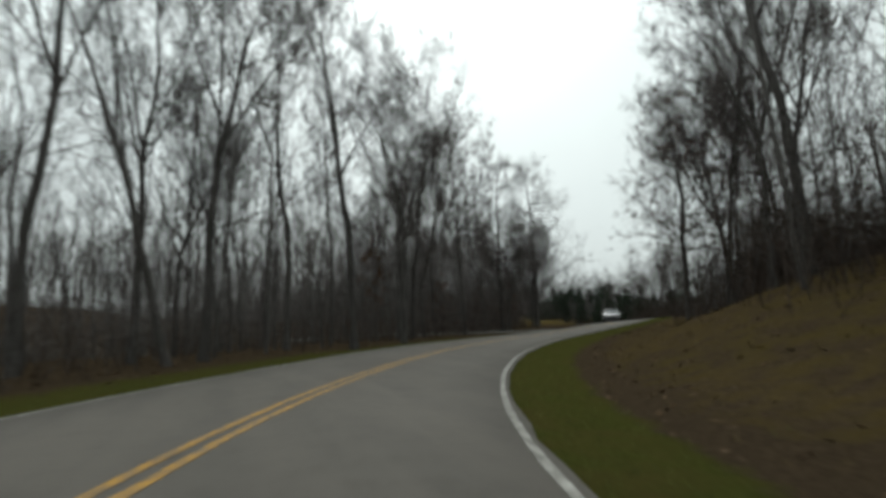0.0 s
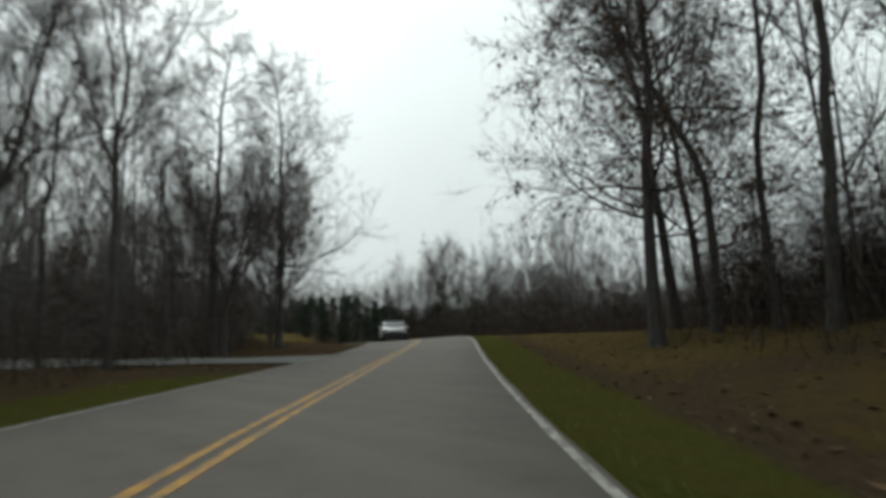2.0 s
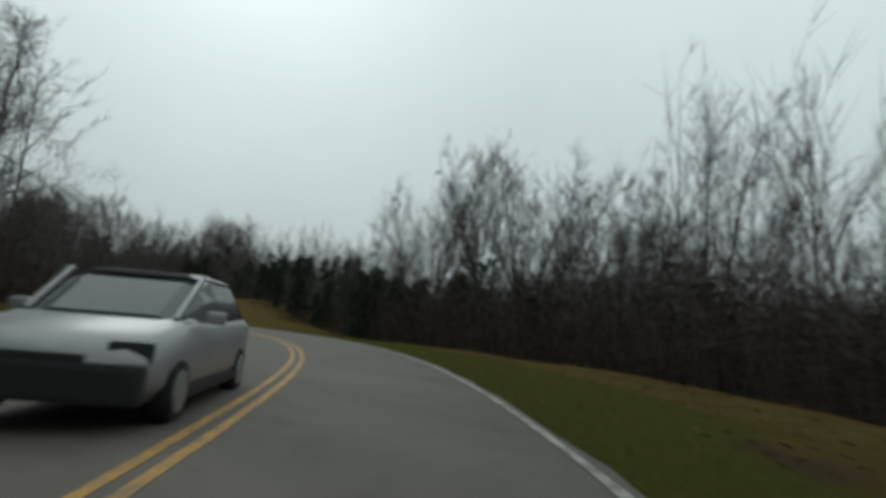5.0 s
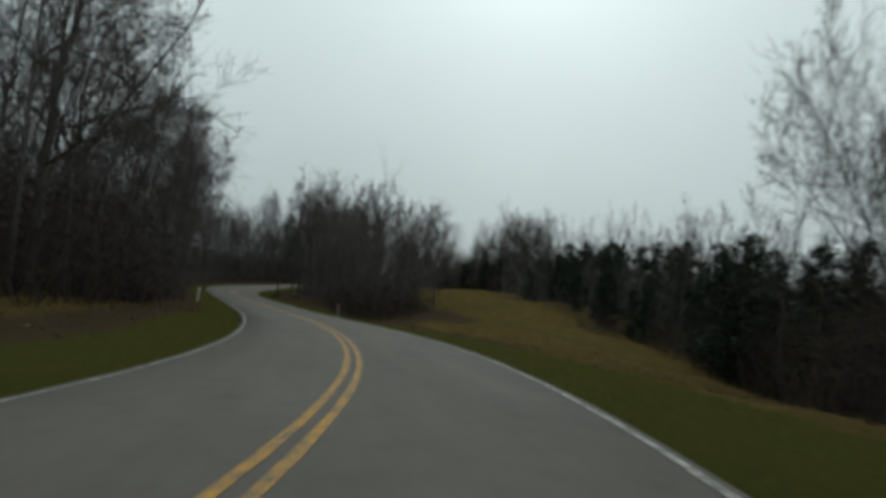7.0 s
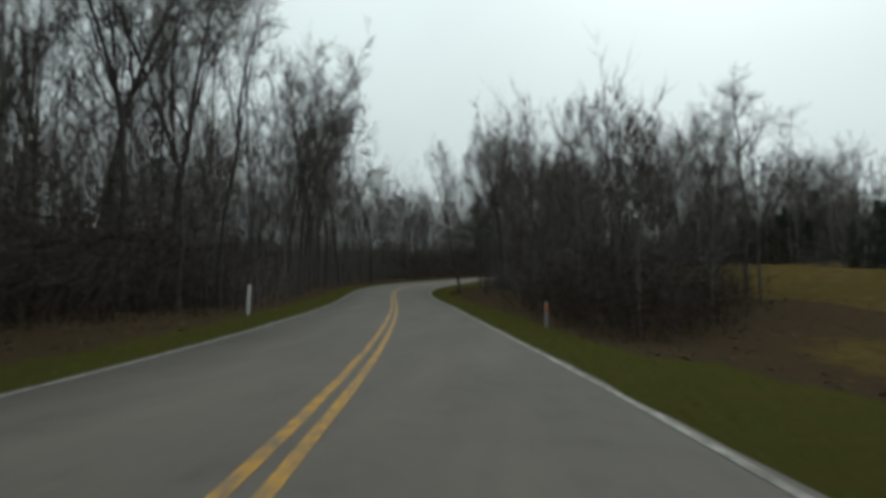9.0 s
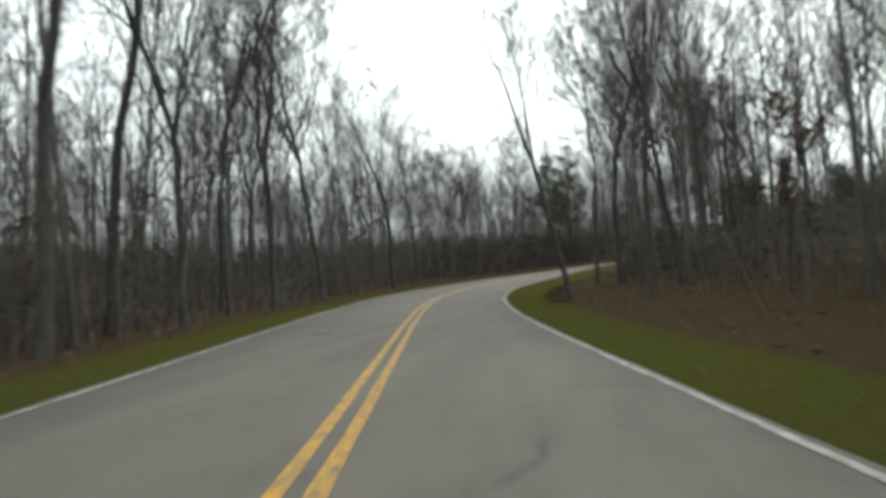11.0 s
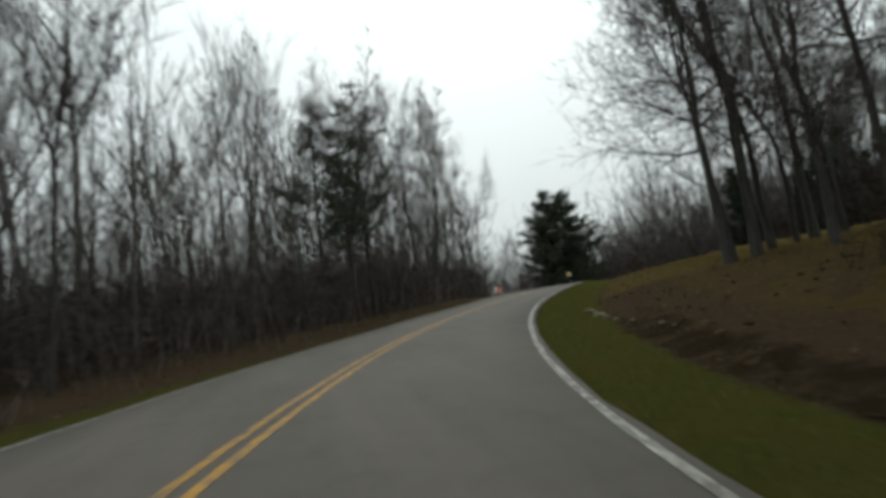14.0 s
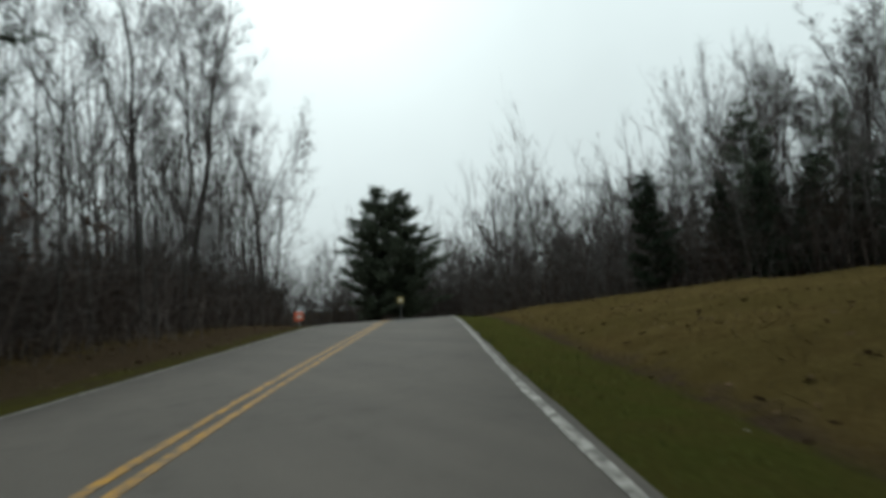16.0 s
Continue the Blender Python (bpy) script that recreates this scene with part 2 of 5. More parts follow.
def ground_cover():
    m, n, l, p = surface("woodland_ground", 0.95, 0, 0.0)
    fine, mid, broad = noise_of(n, l, 14.0, 8, 0.75), noise_of(n, l, 1.6, 6, 0.65), noise_of(n, l, 0.22, 4)
    litter = ramp(n, l, fine, [(0.25, (0.014, 0.010, 0.0065)), (0.5, (0.048, 0.034, 0.021)), (0.78, (0.108, 0.076, 0.047))])
    litter = mix(n, l, ramp(n, l, mid, [(0.4, (0, 0, 0)), (0.7, (0.6, 0.6, 0.6))]), litter, (0.045, 0.033, 0.021))
    green = ramp(n, l, fine, [(0.25, (0.020, 0.0235, 0.006)), (0.75, (0.074, 0.075, 0.019))])
    green = mix(n, l, ramp(n, l, mid, [(0.42, (0, 0, 0)), (0.7, (0.7, 0.7, 0.7))]), green, (0.06, 0.046, 0.016))
    dry = ramp(n, l, fine, [(0.25, (0.046, 0.033, 0.012)), (0.75, (0.138, 0.104, 0.040))])
    dry = mix(n, l, ramp(n, l, mid, [(0.38, (0, 0, 0)), (0.68, (0.75, 0.75, 0.75))]), dry, (0.05, 0.032, 0.012))
    dry = mix(n, l, ramp(n, l, broad, [(0.42, (0, 0, 0)), (0.62, (0.6, 0.6, 0.6))]), dry, (0.060, 0.047, 0.016))

    def share(name):
        a = n.new("ShaderNodeAttribute")
        a.attribute_name = name
        add = n.new("ShaderNodeMath")
        add.operation = "MULTIPLY_ADD"
        l.new(mid, add.inputs[0])
        add.inputs[1].default_value = 0.9
        l.new(a.outputs["Fac"], add.inputs[2])
        return ramp(n, l, add.outputs[0], [(0.78, (0, 0, 0)), (1.0, (1, 1, 1))])

    c = mix(n, l, share("dry"), litter, dry)
    c = mix(n, l, share("green"), c, green)
    soil = mix(n, l, fine, (0.010, 0.0075, 0.0045), (0.036, 0.026, 0.015))
    c = mix(n, l, share("soil"), c, soil)
    l.new(c, p.inputs["Base Color"])
    relief(n, l, p, fine, 0.8, 0.06)
    return m


def bark(name, dark, light):
    m, n, l, p = surface(name, 0.95, 0, 0.15)
    tc = n.new("ShaderNodeTexCoord").outputs["Object"]
    mp = n.new("ShaderNodeMapping")
    mp.inputs["Scale"].default_value = (14, 14, 1.6)
    l.new(tc, mp.inputs["Vector"])
    ridges = noise_of(n, l, 1.0, 6, 0.7, mp.outputs["Vector"])
    patch = noise_of(n, l, 0.8, 4, 0.6, tc)
    c = ramp(n, l, ridges, [(0.3, dark), (0.7, light)])
    c = mix(n, l, ramp(n, l, patch, [(0.45, (0, 0, 0)), (0.7, (0.45, 0.45, 0.45))]), c, (0.055, 0.058, 0.046))
    c = mix(n, l, ramp(n, l, random_of(n), [(0, (0.72, 0.70, 0.68)), (1, (1.0, 1.0, 1.0))]), (0, 0, 0), c)
    l.new(c, p.inputs["Base Color"])
    relief(n, l, p, ridges, 0.7, 0.03)
    return m


def leaf(name, dark, light):
    m, n, l, p = surface(name, 0.9, 0, 0.05)
    r = n.new("ShaderNodeNewGeometry").outputs["Random Per Island"]
    l.new(ramp(n, l, r, [(0, dark), (1, light)]), p.inputs["Base Color"])
    return m


ASPHALT, WHITE, YELLOW = asphalt(), paint("worn_white_paint", (0.44, 0.42, 0.38), worn=0.36), paint("worn_yellow_paint", (0.46, 0.232, 0.016), worn=0.40)
GROUND = ground_cover()
BARK = bark("grey_bark", (0.028, 0.0252, 0.0232), (0.115, 0.105, 0.097))
TWIG = bark("twig_bark", (0.066, 0.0565, 0.0535), (0.162, 0.139, 0.131))
DEAD_LEAF = leaf("clinging_dead_leaf", (0.04, 0.022, 0.014), (0.12, 0.068, 0.04))
LITTER_LEAF = leaf("fallen_leaf", (0.04, 0.026, 0.015), (0.13, 0.085, 0.048))
PINE_NEEDLE = leaf("pine_needles", (0.038, 0.046, 0.033), (0.115, 0.134, 0.094))
NEEDLE = leaf("cedar_foliage", (0.014, 0.020, 0.014), (0.046, 0.060, 0.040))
# one brush in two tones: this one has deep shade put into its colour
SHADED_BRUSH = leaf("shaded_brush_stems", (0.018, 0.0135, 0.011), (0.060, 0.045, 0.036))
# the same brush in a lighter tone, for brighter stretches of wood
LIGHT_BRUSH = leaf("light_brush_stems", (0.050, 0.0405, 0.0365), (0.148, 0.121, 0.108))
GRASS = leaf("grass_blades", (0.023, 0.028, 0.007), (0.090, 0.090, 0.024))
STRAW = leaf("dry_grass_blades", (0.035, 0.025, 0.010), (0.11, 0.079, 0.032))

# ---- mesh helpers ----
def mesh_of(name, verts, faces, materials, smooth=False):
    me = bpy.data.meshes.new(name)
    me.from_pydata([tuple(v) for v in verts], [], faces)
    for m in materials if isinstance(materials, (list, tuple)) else [materials]:
        me.materials.append(m)
    if smooth:
        me.polygons.foreach_set("use_smooth", [True] * len(me.polygons))
    me.update()
    return me


def part_mesh(name, me, parent, label=""):
    ob = new(name, me)
    ob.parent = parent
    if label:
        tagged(ob, label)
    return ob


def part(name, bm, material, parent, label=""):
    me = bpy.data.meshes.new(name)
    bm.to_mesh(me)
    bm.free()
    me.materials.append(material)
    return part_mesh(name, me, parent, label)


def box_bm(size, at=(0, 0, 0), bevel=0.0, turn=None):
    bm = bmesh.new()
    bmesh.ops.create_cube(bm, size=1.0)
    bmesh.ops.scale(bm, vec=size, verts=bm.verts)
    if bevel:
        bmesh.ops.bevel(bm, geom=bm.edges[:], offset=bevel, segments=2, affect="EDGES", profile=0.7)
    if turn is not None:
        bmesh.ops.transform(bm, matrix=turn, verts=bm.verts)
    bmesh.ops.translate(bm, vec=at, verts=bm.verts)
    return bm


def cylinder_bm(r, h, at=(0, 0, 0), seg=16, axis="Z", r2=None, bevel=0.0):
    bm = bmesh.new()
    bmesh.ops.create_cone(bm, cap_ends=True, segments=seg, radius1=r, radius2=r if r2 is None else r2, depth=h)
    if bevel:
        bmesh.ops.bevel(bm, geom=[e for e in bm.edges if e.calc_face_angle(0) > 1], offset=bevel, segments=2, affect="EDGES")
    if axis != "Z":
        bmesh.ops.rotate(bm, matrix=Matrix.Rotation(radians(90), 3, "Y" if axis == "X" else "X"), verts=bm.verts)
    bmesh.ops.translate(bm, vec=at, verts=bm.verts)
    return bm


# ---- ground, one sheet: fine strips along the road, coarser land beyond ----
def smooth(x, a, b):
    t = np.clip((x - a) / (b - a), 0, 1)
    return t * t * (3 - 2 * t)


def covers(s, u, x, y):
    """Shares of green grass, dry grass and bare soil."""
    w = np.abs(u)
    j = 0.8 * ripple(x * 2.1, y * 1.7)
    right, left = u > 0, u < 0
    green = smooth(-w, -7.6 + 0 * w, -5.6 + 0 * w)
    green = np.where(left & (s < 45), smooth(-w, -7.5, -4.5) * 0.75, green)
    green = np.where(left & (s > 115), smooth(-w, -6.2, -4.2) * (0.7 - 0.25 * smooth(s, 178, 196)), green)
    green = np.where(left & (s > 66) & (s < 115), smooth(-w, -7.2, -4.6) * 0.85, green)
    green = np.where(left & (s >= 36) & (s <= 66), smooth(-w, -5.2, -3.8) * 0.35, green)
    green = np.where(right & (s >= 28) & (s < 66), smooth(-w, -5.6 + 0.5 * j, -4.0 + 0.5 * j) * 0.9, green)
    green = np.where(right & (s < 28), smooth(-w, -5.3, -4.1) * 0.85, green)
    green = np.where(right & (s > 160), np.where(s < 260, smooth(-w, -5.4, -4.4), green), green)
    green = np.where(right & (s > 122) & (s <= 162), smooth(-w, -6.1, -4.7), green)
    dry = np.where(right & (s > 26) & (s < 66), (0.5 * smooth(w, 4, 6) + 0.4 * smooth(w, 14, 20)) * smooth(-w, -62, -50) * smooth(s, 24, 32), 0.0)
    dry = np.maximum(dry, np.where(right & (s < 28), 0.42 * smooth(w, 4.4, 6) * smooth(-w, -17, -13), 0))
    dry = np.maximum(dry, np.where(right & (s >= 66) & (s < 105), smooth(w, 5, 7) * smooth(-w, -13, -9), 0))
    dry = np.maximum(dry, np.where(right & (s > 100) & (s < 165), smooth(w, 7, 10) * smooth(-w, -48, -40) * smooth(s, 98, 106) * (1 - 0.9 * smooth(s, 120, 126) * smooth(-w, -17, -14)), 0))
    dry = np.maximum(dry, np.where(right & (s > 140) & (s < 186), smooth(w, 19, 23) * smooth(-w, -60, -50), 0))
    dry = np.maximum(dry, np.where(right & (s >= 166), (0.42 * smooth(w, 5.6, 7.0) + 0.58 * smooth(w, 11 - 3.5 * smooth(s, 196, 206), 14 - 3.5 * smooth(s, 196, 206))) * smooth(-w, -50, -42) * smooth(s, 166, 176), 0))
    dry = np.maximum(dry, np.where(left & (s > 48) & (s < 115), np.where(s < 64, 0.4, 0.75) * smooth(w, 6, 9) * smooth(-w, -16, -12), 0))
    dry = np.maximum(dry, np.where(left & (s > 195), 0.4 * smooth(w, 5, 7) * smooth(-w, -11, -8), 0))
    dry = np.maximum(dry, np.where(right & (s > 200), (0.7 * smooth(w, 4.4, 5.6) + 0.3 * smooth(w, 7.5 + 0.6 * j, 10.5 + 0.6 * j)) * smooth(s, 196, 203) * smooth(-w, -50, -42), 0))
    soil = np.where(right & (s > 163) & (s < 203), 0.6 * smooth(w, 4.7, 5.1) * smooth(-w, -6.3, -5.5) * smooth(-s, -198, -190), 0.0)
    return green + 0.05 * j, dry, soil


def build_ground():
    ss = np.arange(FIRST + 1, LAST - 2, 1.5)
    lanes = [3.1, 3.3, 3.7, 4.3, 5, 5.7, 6.4, 7.2, 8, 9, 10.2, 11.5, 13, 15, 17]
    us = np.array([-v for v in lanes[::-1]] + [-1.5, 0, 1.5] + lanes)
    S, U = np.meshgrid(ss, us, indexing="ij")
    P = at_road(S.ravel(), U.ravel())
    u = U.ravel()
    z = ground_z(P[:, 0], P[:, 1])
    rough = np.clip((np.abs(u) - 3.4) / 3, 0, 1) * 0.05 * ripple(P[:, 0] * 5.1, P[:, 1] * 4.7)
    P[:, 2] = np.where(np.abs(u) < 3.05, P[:, 2] - 0.10, z + rough)
    n, m = len(ss), len(us)
    faces = [(i * m + j, i * m + j + 1, (i + 1) * m + j + 1, (i + 1) * m + j) for i in range(n - 1) for j in range(m - 1)]
    cs, cu = S.ravel(), u
    # land beyond
    gx = np.concatenate([[-1800, -900, -500, -320, -220], np.arange(-160, 261, 3.0), [300, 360, 460, 640, 1000, 1800]])
    gy = np.concatenate([[-1500, -800, -400, -220, -130], np.arange(-80, 351, 3.0), [400, 480, 640, 1000, 1900]])
    X, Y = np.meshgrid(gx, gy, indexing="ij")
    x, y = X.ravel(), Y.ravel()
    s2, u2 = along(x, y)
    z2 = ground_z(x, y) - 1.2 * smooth(-np.abs(u2), -16.5, -13.0)
    base, nx, ny = len(P), len(gx), len(gy)
    inside = np.abs(u2) < 9
    for i in range(nx - 1):
        for j in range(ny - 1):
            q = (i * ny + j, (i + 1) * ny + j, (i + 1) * ny + j + 1, i * ny + j + 1)
            if not all(inside[k] for k in q):
                faces.append(tuple(base + k for k in q))
    V = np.concatenate([P, np.stack([x, y, z2], 1)])
    s_all, u_all = np.concatenate([cs, s2]), np.concatenate([cu, u2])
    me = mesh_of("ground", V.tolist(), faces, GROUND, smooth=True)
    for name, values in zip(("green", "dry", "soil"), covers(s_all, u_all, V[:, 0], V[:, 1])):
        me.attributes.new(name, "FLOAT", "POINT").data.foreach_set("value", np.asarray(values, np.float32))
    tagged(new("ground", me), "rolling ground of brown leaf litter, green verges and tawny winter grass", "ground", kind="structure")


build_ground()


def ribbon(name, s0, s1, u0, u1, lift, material, step=1.0, thick=0.0, wobble=0.0, seed=0):
    """A strip of the road between two offsets, with a side wall where it is thick."""
    ss = np.arange(s0, s1 + 0.01, step)
    rng = np.random.default_rng(seed)
    a, b = u0 + wobble * rng.normal(size=len(ss)), u1 + wobble * rng.normal(size=len(ss))
    cols = [at_road(ss, a, lift), at_road(ss, b, lift)]
    if thick:
        cols = [at_road(ss, a - 0.02, lift - thick), *[at_road(ss, a + (b - a) * f, lift) for f in (0, 0.25, 0.5, 0.75, 1)], at_road(ss, b + 0.02, lift - thick)]
    V = np.stack(cols, 1).reshape(-1, 3)
    m = len(cols)
    faces = [(i * m + j, i * m + j + 1, (i + 1) * m + j + 1, (i + 1) * m + j) for i in range(len(ss) - 1) for j in range(m - 1)]
    return new(name, mesh_of(name, V.tolist(), faces, material, smooth=True))


tagged(ribbon("road", FIRST + 2, LAST - 4, -3.17, 3.17, 0.0, ASPHALT, 1.0, 0.14, 0.02), "worn pale grey asphalt of a narrow two-lane road", "road", kind="structure")
for side in (-1, 1):
    tagged(ribbon("edge_line", FIRST + 3, LAST - 5, side * HALF - 0.041 - 0.006 * side, side * HALF + 0.041 + 0.006 * side, 0.006, WHITE, 1.0, 0, 0.006, 3 + side), "worn white edge line painted on the asphalt", "road marking", kind="structure")
for side in (-1, 1):
    tagged(ribbon("centre_line", FIRST + 3, LAST - 5, side * 0.115 - 0.055, side * 0.115 + 0.055, 0.006, YELLOW, 1.0, 0, 0.005, 7 + side), "worn yellow centre line painted on the asphalt", "road marking", kind="structure")

TAR = plain("crack_tar", (0.022, 0.022, 0.022), 0.6, 0, 0.3, 30)


def crack(s, u, length, way, seed):
    """A thin ragged crack filled with tar."""
    r = random.Random(seed)
    left, right, a, p = [], [], way, [0.0, 0.0]
    for k in range(9):
        wide = 0.016 * r.uniform(0.4, 1.5) * (1 if 0 < k < 8 else 0.3)
        left.append((p[0] - wide * math.sin(a), p[1] + wide * math.cos(a)))
        right.append((p[0] + wide * math.sin(a), p[1] - wide * math.cos(a)))
        a += r.uniform(-0.7, 0.7)
        p = [p[0] + length / 8 * math.cos(a), p[1] + length / 8 * math.sin(a)]
    pts = np.array([q for pair in zip(left, right) for q in pair])
    V = at_road(s + pts[:, 1], u + pts[:, 0], 0.006)
    F = [(2 * k, 2 * k + 1, 2 * k + 3, 2 * k + 2) for k in range(8)]
    tagged(new("road_crack", mesh_of("road_crack", V.tolist(), F, TAR)), "dark tar-sealed crack in the asphalt", "road crack", kind="structure")


for k, (s, u, length, way) in enumerate([(7.5, -1.2, 1.3, 0.3), (83.5, -1.0, 1.2, 1.3), (86.0, -0.9, 0.9, 1.8), (153.0, -2.0, 1.4, -0.2), (151.0, -1.4, 0.9, 0.8), (156.5, -2.4, 0.7, 0.5), (167.5, -1.3, 1.0, 0.6),
                                         (176.0, -0.9, 0.8, 1.2), (197.0, -0.8, 1.2, 0.2), (196.4, -0.4, 0.9, 0.4), (211.0, 0.3, 2.2, 0.1), (212.5, 0.6, 2.0, 0.3), (74.0, 1.2, 1.0, 0.9), (120.0, -1.6, 1.3, 0.4), (143.0, 1.0, 1.1, 0.2)]):
    crack(s, u, length, way, k)

PATCH = plain("old_repair_patch", (0.062, 0.058, 0.05), 0.85, 0, 0.35, 12)


def road_patch(s, u, wide, deep, seed):
    """A worn repair with a ragged outline."""
    r = random.Random(seed)
    a = [k * math.pi / 14 for k in range(28)]
    reach = [r.uniform(0.8, 1.1) for _ in a]
    pts = np.array([(0.0, 0.0)] + [(math.cos(t) * wide / 2 * q, math.sin(t) * deep / 2 * q) for t, q in zip(a, reach)])
    V = at_road(s + pts[:, 1], u + pts[:, 0], 0.0045)
    F = [(0, 1 + k, 1 + (k + 1) % 28) for k in range(28)]
    tagged(new("road_patch", mesh_of("road_patch", V.tolist(), F, PATCH)), "dark worn repair patch in the asphalt", "road patch", kind="structure")


road_patch(225.5, 0.9, 2.3, 5.0, 1)
road_patch(152.0, -1.7, 0.5, 0.8, 2)

# ---- side drives, post, signs and the car ----
def drive(s0, s1, far, seed):
    """A side drive that leaves the road to the left between s0 and s1."""
    r = np.random.default_rng(seed)
    us = np.concatenate([[-3.12, -3.6, -4.4], np.arange(-5.5, -far, -1.5)])
    flare = np.interp(-us, [3.1, 4.5, 7], [0.9, 0.4, 0.0])
    cols = []
    for f in (0, 0.25, 0.5, 0.75, 1):
        ss = (s0 - flare) + (s1 - s0 + 2 * flare) * f + (-us - 3) * 0.05
        p = at_road(ss, us)
        z = ground_z(p[:, 0], p[:, 1]) + np.interp(-us, [3.1, 4], [0.02, 0.06])
        p[:, 2] = np.where(-us < 3.3, p[:, 2] - 0.006, z)
        p[:, :2] += r.normal(size=(len(us), 2)) * (0.08 if f in (0, 1) else 0)
        cols.append(p)
    V = np.stack(cols, 1).reshape(-1, 3)
    m = len(cols)
    F = [(i * m + j, i * m + j + 1, (i + 1) * m + j + 1, (i + 1) * m + j) for i in range(len(us) - 1) for j in range(m - 1)]
    tagged(new("side_drive", mesh_of("side_drive", V.tolist(), F, GRAVEL, smooth=True)), "pale gravelled side drive joining the road", "drive", kind="structure")


GRAVEL = plain("pale_gravel", (0.10, 0.096, 0.088), 0.95, 0, 0.45, 30.0)
drive(40.2, 44.0, 34, 1)

STEEL = plain("galvanised_steel", (0.32, 0.33, 0.33), 0.45, 0.8, 0.15)
POST_WHITE = plain("white_plastic", (0.62, 0.62, 0.60), 0.5, 0, 0.08)
AMBER = plain("amber_reflector", (0.75, 0.20, 0.05), 0.25, 0, 0.1, 60)
RED_SHEET = plain("orange_red_sheeting", (0.80, 0.13, 0.05), 0.4, 0, 0.1, 40)
YELLOW_SHEET = plain("faded_yellow_sheeting", (0.38, 0.29, 0.10), 0.5, 0, 0.15, 40)
PALE_SHEET = plain("pale_sheeting", (0.72, 0.70, 0.62), 0.4, 0, 0.08, 40)


def marker_post(x, y, tall, label, body, reflector):
    z = float(ground_z([x], [y])[0])
    root = tagged(new("marker_post"), label, "marker post", "roadside marker posts")
    part("post", box_bm((0.10, 0.035, tall), (0, 0, tall / 2 - 0.08), 0.012), body, root)
    part("reflector", box_bm((0.085, 0.012, 0.16), (0, -0.025, tall - 0.28), 0.003), reflector, root, "small reflector near the top")
    root.matrix_basis = pose(x, y, z, random.uniform(-2, 2), random.uniform(-2, 2), 8)


marker_post(26.6, 122.4, 1.15, "white flexible marker post on the grass verge", POST_WHITE, PALE_SHEET)
marker_post(37.1, 123.2, 0.95, "grey marker post with an amber reflector beside the road", STEEL, AMBER)


def small_sign(x, y, size, tall, sheet, patch, label, turn):
    z = float(ground_z([x], [y])[0])
    root = tagged(new("road_sign"), label, "sign", "small roadside signs")
    part("post", box_bm((0.05, 0.035, tall), (0, 0.03, tall / 2 - 0.15), 0.006), STEEL, root, "galvanised steel post")
    part("panel", box_bm((size, 0.006, size), (0, 0, tall - size / 2 - 0.1), 0.002), sheet, root)
    part("marking", box_bm((size * 0.5, 0.003, size * 0.42), (0.03, -0.0055, tall - size / 2 - 0.12)), patch, root, "pale worn patch on the panel")
    for dz in (-0.3, 0.3):
        part("bolt", cylinder_bm(0.012, 0.012, (0, -0.008, tall - size / 2 - 0.1 + dz * size), 8, "Y"), STEEL, root)
    root.matrix_basis = pose(x, y, z, 0, 0, turn)


small_sign(45.2, 221.6, 0.5, 0.95, RED_SHEET, PALE_SHEET, "small orange-red sign on a low steel post", -30)
small_sign(59.9, 236.4, 0.55, 2.8, YELLOW_SHEET, PALE_SHEET, "pale yellow sign on a steel post past the crest", -30)

SILVER = plain("silver_car_paint", (0.26, 0.25, 0.255), 0.35, 0.3, 0.04, 4, 0.5)
DARK_PLASTIC = plain("black_trim", (0.02, 0.02, 0.021), 0.6, 0, 0.2)
RUBBER = plain("tyre_rubber", (0.018, 0.018, 0.018), 0.85, 0, 0.2)
CAR_GLASS = plain("tinted_car_glass", (0.055, 0.058, 0.062), 0.1, 0, 0.05, 3, 0.6)
LAMP_GLASS = plain("headlamp_lens", (0.035, 0.036, 0.04), 0.12, 0.1, 0.05)
RED_LENS = plain("tail_lamp_lens", (0.30, 0.02, 0.015), 0.2, 0, 0.1)


def loft(sections, closed=True):
    """A skin through rings of equal length."""
    bm = bmesh.new()
    rings = [[bm.verts.new(p) for p in ring] for ring in sections]
    for a, b2 in zip(rings, rings[1:]):
        for i in range(len(a) if closed else len(a) - 1):
            j = (i + 1) % len(a)
            bm.faces.new((a[i], a[j], b2[j], b2[i]))
    for ring in (rings[0], rings[-1]):
        bm.faces.new(ring)
    bmesh.ops.recalc_face_normals(bm, faces=bm.faces)
    return bm


